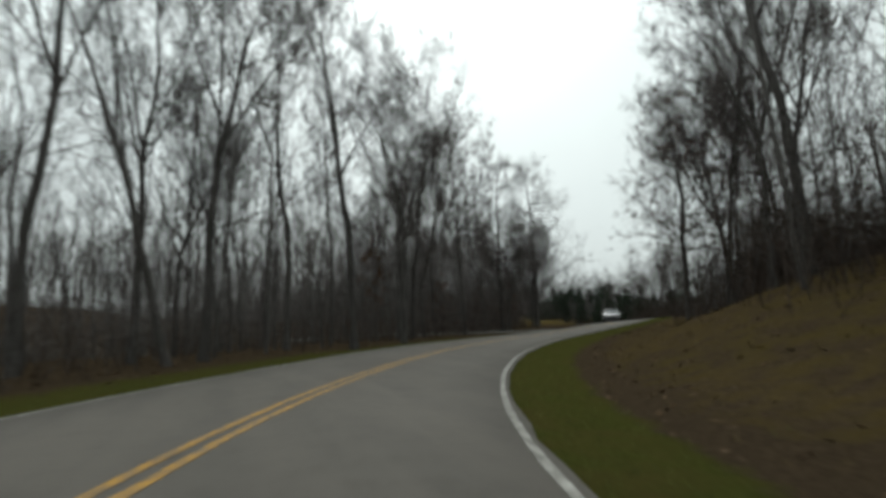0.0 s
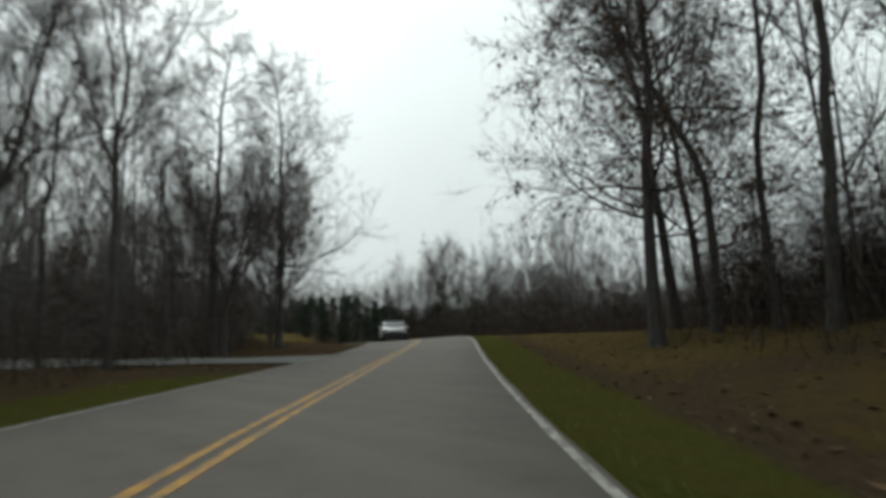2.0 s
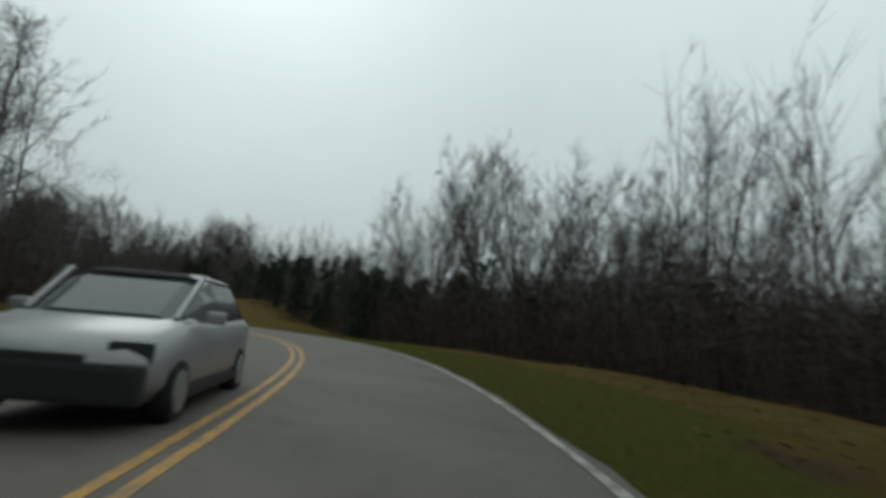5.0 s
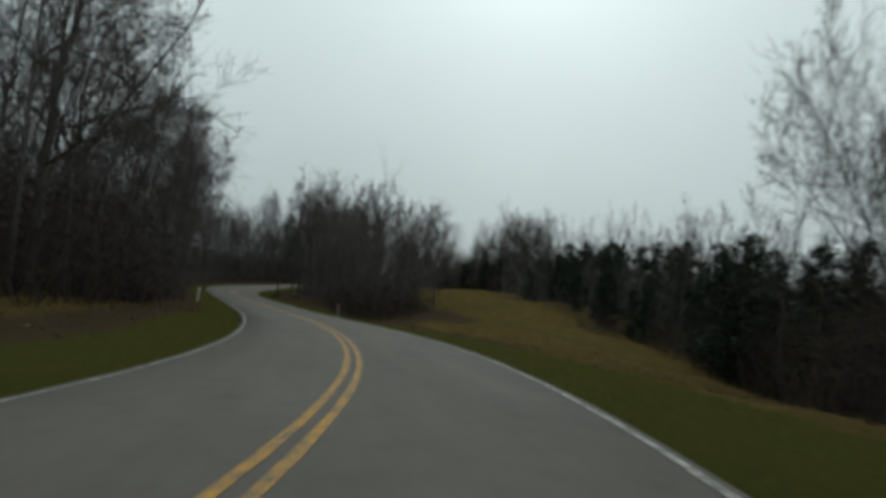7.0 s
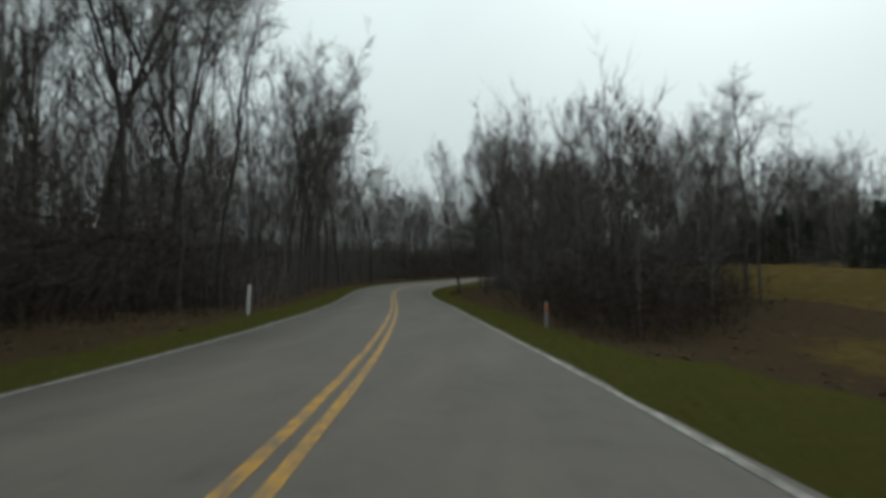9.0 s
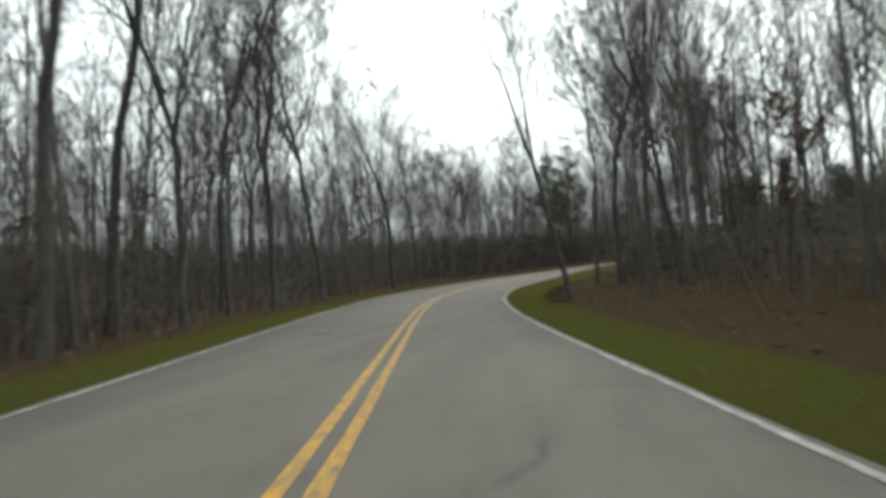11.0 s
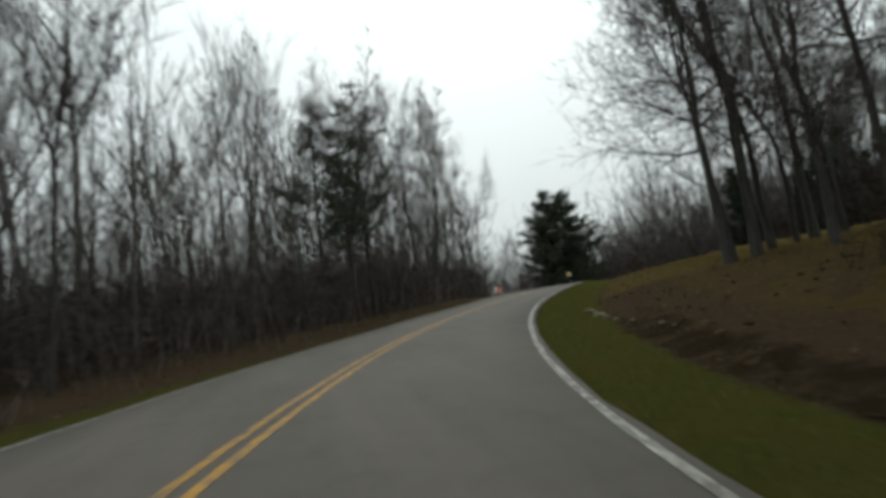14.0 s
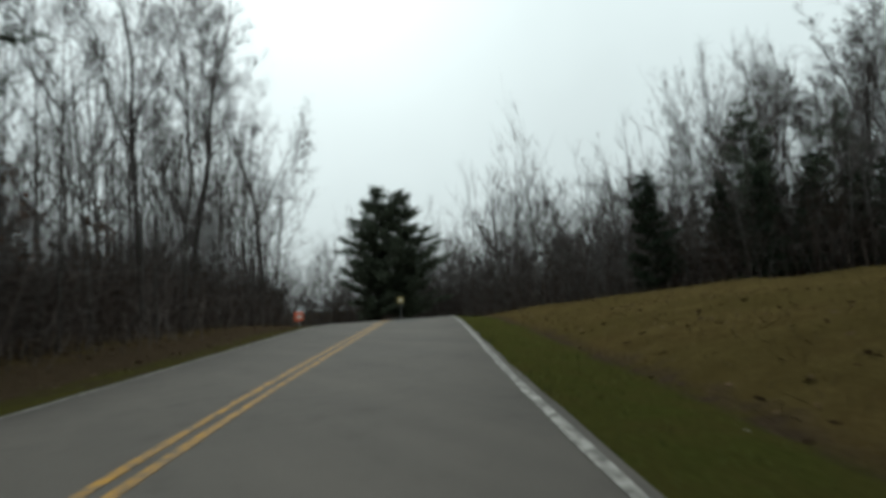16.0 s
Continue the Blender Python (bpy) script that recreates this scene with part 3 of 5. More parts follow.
def hatchback(x, y, z, turn):
    """A compact car; its nose points along -y."""
    car = tagged(new("car"), "silver compact hatchback with dark lower trim on the asphalt", "car")

    def ring(yy, half, low, high, belly=0.86):
        c = 0.12
        return [(-half * belly, yy, low), (-half, yy, low + 0.16), (-half, yy, high - c), (-half + c, yy, high), (half - c, yy, high), (half, yy, high - c), (half, yy, low + 0.16), (half * belly, yy, low)]

    body = part("body", loft([ring(-2.05, 0.66, 0.34, 0.66), ring(-1.95, 0.80, 0.26, 0.74), ring(-1.5, 0.87, 0.22, 0.88), ring(-0.85, 0.885, 0.22, 0.98), ring(0.3, 0.89, 0.22, 1.0),
                              ring(1.3, 0.88, 0.22, 1.02), ring(1.85, 0.84, 0.26, 1.0), ring(2.0, 0.76, 0.36, 0.92)]), SILVER, car)
    body.data.polygons.foreach_set("use_smooth", [True] * len(body.data.polygons))

    def cab(yy, half, high):
        return [(-half, yy, 0.94), (-half * 0.93, yy, (0.94 + high) / 2), (-half * 0.8, yy, high - 0.05), (-half * 0.62, yy, high), (half * 0.62, yy, high), (half * 0.8, yy, high - 0.05), (half * 0.93, yy, (0.94 + high) / 2), (half, yy, 0.94)]

    part("glasshouse", loft([cab(-1.0, 0.80, 0.99), cab(-0.35, 0.83, 1.36), cab(0.1, 0.83, 1.45), cab(1.2, 0.82, 1.44), cab(1.72, 0.78, 1.2), cab(1.88, 0.74, 1.0)]), CAR_GLASS, car, "dark tinted windows")
    part("roof", loft([[(-0.58, -0.18, 1.42), (-0.5, -0.2, 1.462), (0.5, -0.2, 1.462), (0.58, -0.18, 1.42)], [(-0.64, 0.3, 1.44), (-0.52, 0.3, 1.49), (0.52, 0.3, 1.49), (0.64, 0.3, 1.44)],
                       [(-0.63, 1.25, 1.43), (-0.5, 1.3, 1.475), (0.5, 1.3, 1.475), (0.63, 1.25, 1.43)]]), SILVER, car)
    part("bumper", box_bm((1.62, 0.2, 0.34), (0, -2.0, 0.42), 0.06), DARK_PLASTIC, car, "black front bumper and grille")
    part("bumper", box_bm((1.5, 0.12, 0.2), (0, 1.99, 0.42), 0.05), DARK_PLASTIC, car)
    part("grille", box_bm((0.7, 0.05, 0.1), (0, -2.05, 0.6), 0.02), DARK_PLASTIC, car)
    for sx in (-1, 1):
        part("headlight", box_bm((0.36, 0.2, 0.2), (sx * 0.64, -1.88, 0.68), 0.05, Matrix.Rotation(sx * 0.25, 4, "Z")), LAMP_GLASS, car)
        part("tail_light", box_bm((0.2, 0.08, 0.24), (sx * 0.68, 1.96, 0.82), 0.03), RED_LENS, car)
        part("mirror", box_bm((0.2, 0.12, 0.13), (sx * 0.98, -0.62, 1.0), 0.04), SILVER, car)
        part("pillar", box_bm((0.05, 0.9, 0.05), (sx * 0.70, -0.66, 1.2), 0.015, Matrix.Rotation(0.55, 4, "X")), SILVER, car)
        part("sill", box_bm((0.06, 2.3, 0.12), (sx * 0.87, -0.05, 0.27), 0.02), DARK_PLASTIC, car)
        for yy in (-1.3, 1.25):
            tyre = part("wheel", cylinder_bm(0.31, 0.2, (sx * 0.80, yy, 0.31), 24, "X", None, 0.03), RUBBER, car, "black tyre")
            part("rim", cylinder_bm(0.2, 0.02, (sx * 0.905, yy, 0.31), 16, "X", None, 0.006), STEEL, tyre, "steel rim")
    car.matrix_basis = pose(x, y, z, 0, 0, turn)


cx, cy, cz = at_road(66.0, -1.3)
hatchback(cx, cy, cz, -36)

# pale stones washed out along the ditch
STONE = plain("pale_limestone", (0.17, 0.14, 0.10), 0.95, 0, 0.4, 14.0)


def ditch_stone(s, u, size, seed):
    r = random.Random(seed)
    bm = bmesh.new()
    bmesh.ops.create_icosphere(bm, subdivisions=2, radius=size)
    cut = [(Vector((r.gauss(0, 1), r.gauss(0, 1), r.gauss(0, 1))).normalized(), r.uniform(0.45, 0.8) * size) for _ in range(9)]
    for v in bm.verts:
        for way, reach in cut:
            over = v.co.dot(way) - reach
            if over > 0:
                v.co -= way * over
        v.co.x *= 1.5
        v.co.z *= 0.7
    me = bpy.data.meshes.new("stone")
    bm.to_mesh(me)
    bm.free()
    me.materials.append(STONE)
    x, y, _ = at_road(s, u)
    ob = tagged(new("stone", me), "pale broken stone lying in the muddy ditch", "stone", "stones along the ditch")
    ob.matrix_basis = pose(float(x), float(y), float(ground_z([float(x)], [float(y)])[0]) + size * 0.2, r.uniform(-12, 12), r.uniform(-12, 12), r.uniform(0, 360))


for k, (s, u, size) in enumerate([(194.0, 4.85, 0.2), (194.4, 4.6, 0.14), (194.9, 4.8, 0.22), (195.4, 4.7, 0.16), (195.8, 4.5, 0.2), (196.3, 4.65, 0.15), (197.1, 4.6, 0.11), (193.3, 5.0, 0.16), (192.4, 5.2, 0.12), (205.0, 4.7, 0.1), (190.6, 5.5, 0.13)]):
    ditch_stone(s, u, size * 0.5, k)

# ---- trees ----
def tube(V, F, pts, radii, sides, rng):
    """Adds a tapered tube through pts to the lists; the last point is a tip."""
    pts = np.asarray(pts, float)
    ahead = np.gradient(pts, axis=0)
    ahead /= np.linalg.norm(ahead, axis=1)[:, None] + 1e-9
    ref = np.array([1.0, 0, 0]) if abs(ahead[0][0]) < 0.8 else np.array([0, 1.0, 0])
    side = np.cross(ahead, ref)
    side /= np.linalg.norm(side, axis=1)[:, None] + 1e-9
    up = np.cross(ahead, side)
    a = np.arange(sides) * 2 * math.pi / sides + rng.random() * 6
    first, n = len(V), len(pts)
    for i in range(n - 1):
        V.extend((pts[i] + radii[i] * (np.cos(a)[:, None] * side[i] + np.sin(a)[:, None] * up[i])).tolist())
    V.append(pts[-1].tolist())
    for i in range(n - 2):
        for j in range(sides):
            k = (j + 1) % sides
            F.append((first + i * sides + j, first + i * sides + k, first + (i + 1) * sides + k, first + (i + 1) * sides + j))
    tip, ring = first + (n - 1) * sides, first + (n - 2) * sides
    F.extend((ring + j, ring + (j + 1) % sides, tip) for j in range(sides))


def bough(rng, start, way, length, lift, wob, n):
    """A curved line of n points that bends upwards by lift."""
    way = np.asarray(way, float) / np.linalg.norm(way)
    pts, d = [np.asarray(start, float)], way.copy()
    for _ in range(n - 1):
        d = d + np.array([0, 0, lift / n]) + wob * rng.normal(size=3)
        d /= np.linalg.norm(d)
        pts.append(pts[-1] + d * length / (n - 1))
    return np.array(pts)


def between(line, f):
    return np.array([np.interp(f, np.linspace(0, 1, len(line)), line[:, k]) for k in range(3)])


def unit(v):
    return v / (np.linalg.norm(v, axis=-1, keepdims=True) + 1e-9)


def turned(rng, way, low, high):
    """Ways that leave others by an angle between low and high."""
    side = unit(np.cross(way, rng.normal(size=way.shape)))
    t = rng.uniform(low, high, len(way))[:, None]
    return way * np.cos(t) + side * np.sin(t)


def kept_in(rng, A, D, length, bound, least=0.3):
    """Lengths cut back to the rounded outline of a crown: its centre and its radii."""
    if bound is None:
        return length
    c, R = bound
    k = rng.uniform(0.9, 1.08, len(A))
    share = np.full(len(A), least)
    for f in (0.34, 0.48, 0.64, 0.82, 1.0):
        q = (A + D * (length * f)[:, None] - c) / R
        # egg-shaped: the lower half is drawn out downwards
        q[:, 2] = np.where(q[:, 2] < 0, q[:, 2] * 0.55, q[:, 2])
        share = np.where((q * q).sum(1) < k * k, max(f, least), share)
    return length * share


def put(store, V, F):
    """Adds (n, k, 3) corners and the triangles of one piece to a store of arrays."""
    n, k = V.shape[:2]
    store["f"].append((np.asarray(F)[None] + (store["n"] + k * np.arange(n))[:, None, None]).reshape(-1, 3))
    store["v"].append(V.reshape(-1, 3))
    store["n"] += n * k


def two_sides(rng, d):
    s1 = unit(np.cross(d, rng.normal(size=d.shape)))
    return s1, unit(np.cross(d, s1))


ROD = [(i, (i + 1) % 3, 3 + (i + 1) % 3) for i in range(3)] + [(i, 3 + (i + 1) % 3, 3 + i) for i in range(3)] + [(3 + i, 3 + (i + 1) % 3, 6) for i in range(3)]


def rods(rng, store, A, M, B, r):
    """Bent three-sided rods that taper to a tip."""
    s1, s2 = two_sides(rng, B - A)
    ring = [math.cos(2.094 * i) * s1 + math.sin(2.094 * i) * s2 for i in range(3)]
    put(store, np.stack([A + o * r[:, None] for o in ring] + [M + o * r[:, None] * 0.6 for o in ring] + [B], 1), ROD)


def bent_twigs(rng, store, A, M, B, w):
    s1, _ = two_sides(rng, B - A)
    put(store, np.stack([A - s1 * w, A + s1 * w, M - s1 * w * 0.75, M + s1 * w * 0.75, B], 1), [(0, 1, 3), (0, 3, 2), (2, 3, 4)])


def straight_twigs(rng, store, A, B, w):
    s1, _ = two_sides(rng, B - A)
    put(store, np.stack([A - s1 * w, A + s1 * w, B], 1), [(0, 1, 2)])


def twiggery(rng, store, lv, lf, limb, length, r0, counts, leaves=0, bound=None, droop=0.12, wide=0.95):
    """Branches, twigs and fine twigs along a limb."""
    b, t, fine = counts
    rise = np.array([0, 0, droop])
    g = 0.12 + 0.88 * (np.arange(b) + rng.random(b)) / b
    at = np.linspace(0, 1, len(limb))
    A = np.stack([np.interp(g, at, limb[:, k]) for k in range(3)], 1)
    ahead = np.stack([np.interp(np.minimum(g + 0.12, 1), at, limb[:, k]) - np.interp(g - 0.12, at, limb[:, k]) for k in range(3)], 1)
    D = unit(turned(rng, unit(ahead), 0.4, wide) + rise)
    L1 = kept_in(rng, A, D, np.maximum(length, 1.2) * 0.55 * (1.15 - 0.5 * g) * rng.uniform(0.55, 1.25, b), bound, 0.5)
    M = A + (D + 0.10 * rng.normal(size=D.shape)) * (L1 * 0.5)[:, None]
    B = M + unit(D + 1.6 * rise + 0.18 * rng.normal(size=D.shape)) * (L1 * 0.5)[:, None]
    rods(rng, store, A, M, B, np.maximum(r0 * (1 - g) * 0.6, 0.0085))
    i = np.repeat(np.arange(b), t)
    e = (0.10 + 0.90 * (np.tile(np.arange(t), b) + rng.random(b * t)) / t)[:, None]
    A2 = np.where(e < 0.5, A[i] + (M - A)[i] * 2 * e, M[i] + (B - M)[i] * (2 * e - 1))
    D2 = unit(turned(rng, unit(B - A)[i], 0.3, wide) + rise)
    L2 = L1[i] * 0.58 * (1.15 - 0.5 * e[:, 0]) * rng.uniform(0.45, 1.3, b * t)
    M2 = A2 + (D2 + 0.12 * rng.normal(size=D2.shape)) * (L2 * 0.5)[:, None]
    B2 = M2 + unit(D2 + 1.5 * rise + 0.25 * rng.normal(size=D2.shape)) * (L2 * 0.5)[:, None]
    bent_twigs(rng, store, A2, M2, B2, 0.0090)
    j = np.repeat(np.arange(b * t), fine)
    h = rng.uniform(0.1, 1.0, len(j))[:, None]
    A3 = np.where(h < 0.5, A2[j] + (M2 - A2)[j] * 2 * h, M2[j] + (B2 - M2)[j] * (2 * h - 1))
    D3 = unit(turned(rng, unit(B2 - A2)[j], 0.25, 0.9) + rise)
    straight_twigs(rng, store, A3, A3 + D3 * (L2[j] * 0.66 * rng.uniform(0.4, 1.3, len(j)))[:, None], 0.0066)
    if leaves:
        for c0, c1 in zip(A2, B2):
            if rng.random() < leaves:
                for _ in range(rng.integers(3, 8)):
                    c = c0 + (c1 - c0) * 0.6 + rng.normal(size=3) * 0.14
                    a, q = rng.normal(size=3) * 0.05, rng.normal(size=3) * 0.036
                    m = len(lv)
                    lv.extend([(c - a).tolist(), (c + q).tolist(), (c + a).tolist(), (c - q).tolist()])
                    lf.append((m, m + 1, m + 2, m + 3))


def grow(seed, tall, thick, fork, leaders, limbs, spread, lean=0.0, counts=(8, 6, 5), leaves=0, side_limbs=3, crown=(0.2, 0.36, 0.66), lift=0.55):
    """A leafless broadleaf that forks into ascending leaders: trunk, crown and clinging leaves. crown: its half width, half height and middle, as shares of the tree's height."""
    rng = np.random.default_rng(seed)
    tv, tf, lv, lf, store = [], [], [], [], {"v": [], "f": [], "n": 0}
    bound = (np.array([lean * tall * 0.6, 0, crown[2] * tall]), np.array([crown[0], crown[0], crown[1]]) * tall)
    n = 8
    h = np.linspace(0, 1, n)
    bend = np.cumsum(rng.normal(size=(n, 2)) * 0.010 * tall, axis=0) * h[:, None]
    trunk = np.stack([bend[:, 0] + lean * tall * fork * h, bend[:, 1], h * tall * fork - 0.3], 1)
    rad = thick / 2 * np.linspace(1.0, 0.66, n)
    rad[0] *= 1.45

    def held(start, way, length):
        way = np.asarray(way, float)
        return float(kept_in(rng, np.asarray(start)[None], unit(way)[None], np.array([length]), bound)[0])

    # one leader goes straight on, so that the trunk has no cut end
    main = bough(rng, trunk[-1], trunk[-1] - trunk[-2], tall * (1 - fork) * 0.96, 0.25, 0.08, 7)
    tube(tv, tf, np.concatenate([trunk, main[1:]]), np.concatenate([rad, rad[-1] * np.linspace(0.8, 0.06, 6)]), 8, rng)
    lines = [(main, tall * (1 - fork), rad[-1] * 0.8)]
    turn = rng.random() * 6
    for i in range(leaders - 1):
        turn += 6.283 / max(leaders - 1, 1) + rng.normal() * 0.35
        f = rng.uniform(0.78, 1.0)
        tilt = spread * rng.uniform(0.7, 1.25)
        way = np.array([math.cos(turn) * math.sin(tilt) + lean * 0.6, math.sin(turn) * math.sin(tilt), math.cos(tilt)])
        start = between(trunk, f)
        length = held(start, way + np.array([0, 0, lift]), tall * (1 - fork * f) * rng.uniform(0.88, 1.02))
        line = bough(rng, start, way, length, lift, 0.08, 7)
        r0 = rad[-1] * rng.uniform(0.5, 0.75)
        tube(tv, tf, line, r0 * np.linspace(1, 0.08, 7), 6, rng)
        lines.append((line, length, r0))
    for i in range(side_limbs):
        turn += 2.2 + rng.normal() * 0.4
        q = between(trunk, rng.uniform(0.55, 0.98))
        length = tall * rng.uniform(0.12, 0.24)
        line = bough(rng, q, (math.cos(turn), math.sin(turn), rng.uniform(0.1, 0.7)), length, 0.4, 0.12, 5)
        tube(tv, tf, line, thick * 0.10 * np.linspace(1, 0.12, 5), 5, rng)
        twiggery(rng, store, lv, lf, line, length, thick * 0.09, counts, leaves)
    for line, length, r0 in lines:
        twiggery(rng, store, lv, lf, line[3:], length * 0.5, r0 * 0.4, counts, leaves, bound)
        for j in range(limbs):
            g = 0.10 + 0.86 * (j + rng.random()) / limbs
            start = between(line, g)
            way = turned(rng, unit(line[-1] - line[0])[None], 0.45, 1.0)[0]
            ll = held(start, way + np.array([0, 0, 0.2]), max(length, 0.3 * tall) * 0.46 * (1.25 - g) ** 0.6 * rng.uniform(0.65, 1.2))
            limb = bough(rng, start, way, ll, 0.4, 0.11, 5)
            lr = max(r0 * (1 - g) * 0.5, 0.013)
            tube(tv, tf, limb, lr * np.linspace(1, 0.15, 5), 4, rng)
            twiggery(rng, store, lv, lf, limb, ll, lr, counts, leaves, bound)
    return tv, tf, store, lv, lf


def grow_oak(seed, tall, thick, low, limbs, reach, counts, leaves):
    """A spreading tree with long level limbs."""
    rng = np.random.default_rng(seed)
    tv, tf, lv, lf, store = [], [], [], [], {"v": [], "f": [], "n": 0}
    n = 12
    h = np.linspace(0, 1, n)
    bend = np.cumsum(rng.normal(size=(n, 2)) * 0.014 * tall, axis=0) * h[:, None]
    trunk = np.stack([bend[:, 0], bend[:, 1], h * tall - 0.3], 1)
    rad = thick / 2 * (1 - h) ** 0.8 + 0.012
    rad[0] *= 1.45
    tube(tv, tf, trunk, rad, 9, rng)
    turn = rng.random() * 6
    for i in range(limbs):
        f = low + (0.97 - low) * ((i + rng.random() * 0.8) / limbs) ** 0.85
        turn += 2.4 + rng.normal() * 0.4
        length = tall * reach * (1.12 - f) ** 0.6 * rng.uniform(0.5, 1.12)
        limb = bough(rng, between(trunk, f), (math.cos(turn), math.sin(turn), rng.uniform(0.0, 0.4) + 0.7 * f * f), length, 0.2, 0.22, 8)
        r0 = min(np.interp(f, h, rad) * 0.5, 0.014 + length * 0.0075)
        tube(tv, tf, limb, r0 * np.linspace(1, 0.10, 8), 5, rng)
        twiggery(rng, store, lv, lf, limb, length, r0, counts, leaves, None, 0.04, 1.1)
    return tv, tf, store, lv, lf


def triangles(name, V, F, materials):
    """A mesh of triangles from arrays."""
    me = bpy.data.meshes.new(name)
    me.vertices.add(len(V))
    me.vertices.foreach_set("co", np.ascontiguousarray(V, np.float32).ravel())
    me.loops.add(F.size)
    me.loops.foreach_set("vertex_index", np.ascontiguousarray(F, np.int32).ravel())
    me.polygons.add(len(F))
    me.polygons.foreach_set("loop_start", np.arange(0, F.size, 3, dtype=np.int32))
    me.polygons.foreach_set("loop_total", np.full(len(F), 3, np.int32))
    for m in materials if isinstance(materials, tuple) else (materials,):
        me.materials.append(m)
    me.update(calc_edges=True)
    return me


def tree_template(name, lists, label, group):
    tv, tf, store, lv, lf = lists
    root = tagged(new(name), label, "tree", group)
    part_mesh("trunk", mesh_of("trunk", tv, tf, BARK, smooth=True), root)
    part_mesh("crown", triangles("crown", np.concatenate(store["v"]), np.concatenate(store["f"]), TWIG), root)
    if lv:
        part_mesh("dead_leaves", mesh_of("dead_leaves", lv, lf, DEAD_LEAF), root, "brown dead leaves still clinging to the twigs")
    return root


def conifer(seed, tall, thick, bare, wide, pine, step=0.038, ring=5, taper=0.6, dense=90, needle=0.03):
    rng = np.random.default_rng(seed)
    tv, tf, cv, cf, needles = [], [], [], [], {"v": [], "f": [], "n": 0}
    n = 9
    h = np.linspace(0, 1, n)
    bend = np.cumsum(rng.normal(size=(n, 2)) * 0.006 * tall, axis=0)
    trunk = np.stack([bend[:, 0] * h, bend[:, 1] * h, h * tall - 0.2], 1)
    rad = thick / 2 * (1 - h) ** 0.8 + 0.015
    tube(tv, tf, trunk, rad, 8, rng)
    z = bare
    while z < 0.985:
        for _ in range(ring):
            az = rng.random() * 6.283
            shape = ((1.03 - z) ** taper if taper > 0 else math.sin(0.95 + 2.16 * z)) * rng.uniform(0.4, 1.15) if not pine else min(1.0, (1 - z) * 2.2 + 0.08) * rng.uniform(0.55, 1.1)
            length = max(wide * shape * rng.uniform(0.7, 1.15), 0.25)
            start = np.array([np.interp(z + rng.uniform(-0.03, 0.03), h, trunk[:, k]) for k in range(3)])
            limb = bough(rng, start, (math.cos(az), math.sin(az), 0.25 if pine else rng.uniform(-0.1, 0.35)), length, 0.5, 0.08, 5)
            tube(cv, cf, limb, np.linspace(0.035 * shape + 0.012, 0.004, 5), 3, rng)
            count = int(length * dense)
            e = rng.uniform(0.3 if pine else 0.1, 1.0, count)
            at = np.linspace(0, 1, 5)
            c = np.stack([np.interp(e, at, limb[:, k]) for k in range(3)], 1) + rng.normal(size=(count, 3)) * ((0.22, 0.22, 0.12) if pine else (0.17, 0.17, 0.11))
            way = unit(np.array([math.cos(az), math.sin(az), 0.25]) + rng.normal(size=(count, 3)) * 0.7) * rng.uniform(0.16, 0.42, count)[:, None]
            straight_twigs(rng, needles, c, c + way, needle)
        z += (step if not pine else 0.055) * rng.uniform(0.8, 1.2)
    return tv, tf, cv, cf, needles


def conifer_template(name, lists, label, group, foliage):
    tv, tf, cv, cf, needles = lists
    root = tagged(new(name), label, "tree", group)
    part_mesh("trunk", mesh_of("trunk", tv, tf, BARK, smooth=True), root)
    tagged(part_mesh("branchwork", mesh_of("branchwork", cv, cf, BARK), root), kind="stuff")
    part_mesh("crown", triangles("crown", np.concatenate(needles["v"]), np.concatenate(needles["f"]), foliage), root, "dark green needles in loose sprays")
    return root


TALL = 20.0
WOOD = "leafless trees of the roadside wood"
TALL_LABEL = "tall leafless broadleaf tree with grey bark and ascending limbs"
tall_trees = [tree_template("bare_tree", grow(10 + i, TALL, 0.31, fk, ld, 7, sp, counts=(9, 7, 6), crown=cr), TALL_LABEL, WOOD)
              for i, (fk, ld, sp, cr) in enumerate([(0.42, 4, 0.45, (0.2, 0.34, 0.66)), (0.52, 3, 0.4, (0.17, 0.29, 0.71)), (0.34, 5, 0.5, (0.23, 0.36, 0.64)), (0.46, 5, 0.42, (0.2, 0.31, 0.69)), (0.55, 3, 0.45, (0.16, 0.28, 0.72))])]
dome_trees = [tree_template("dome_tree", grow(20 + i, 16.0, 0.36, fk, ld, 7, sp, counts=(9, 7, 6), side_limbs=4, crown=cr, lift=1.1), "leafless tree with a wide rounded crown of fine twigs", WOOD)
              for i, (fk, ld, sp, cr) in enumerate([(0.24, 7, 0.68, (0.36, 0.43, 0.59)), (0.3, 6, 0.58, (0.27, 0.38, 0.63)), (0.2, 8, 0.72, (0.38, 0.44, 0.58))])]
oaks = [tree_template("oak_tree", grow_oak(30 + i, 17.0, 0.42, 0.2, 30, 0.48, (11, 7, 6), 0.3), "spreading oak with level limbs and clinging brown leaves", WOOD) for i in range(2)]
bare_oaks = [tree_template("spreading_tree", grow_oak(35 + i, 17.0, 0.36, 0.16, 28, 0.42, (11, 7, 6), 0), "leafless spreading tree with dense twigs and level limbs", WOOD) for i in range(2)]
slim_trees = [tree_template("slim_tree", grow(50 + i, 13.0, 0.15, fk, 2, 5, 0.35, lean=le, counts=(6, 5, 4), crown=(0.15, 0.36, 0.66)), "slim young leafless tree with a thin dark stem", WOOD)
              for i, (fk, le) in enumerate([(0.5, 0.03), (0.42, -0.06), (0.6, 0.12), (0.4, 0.0)])]
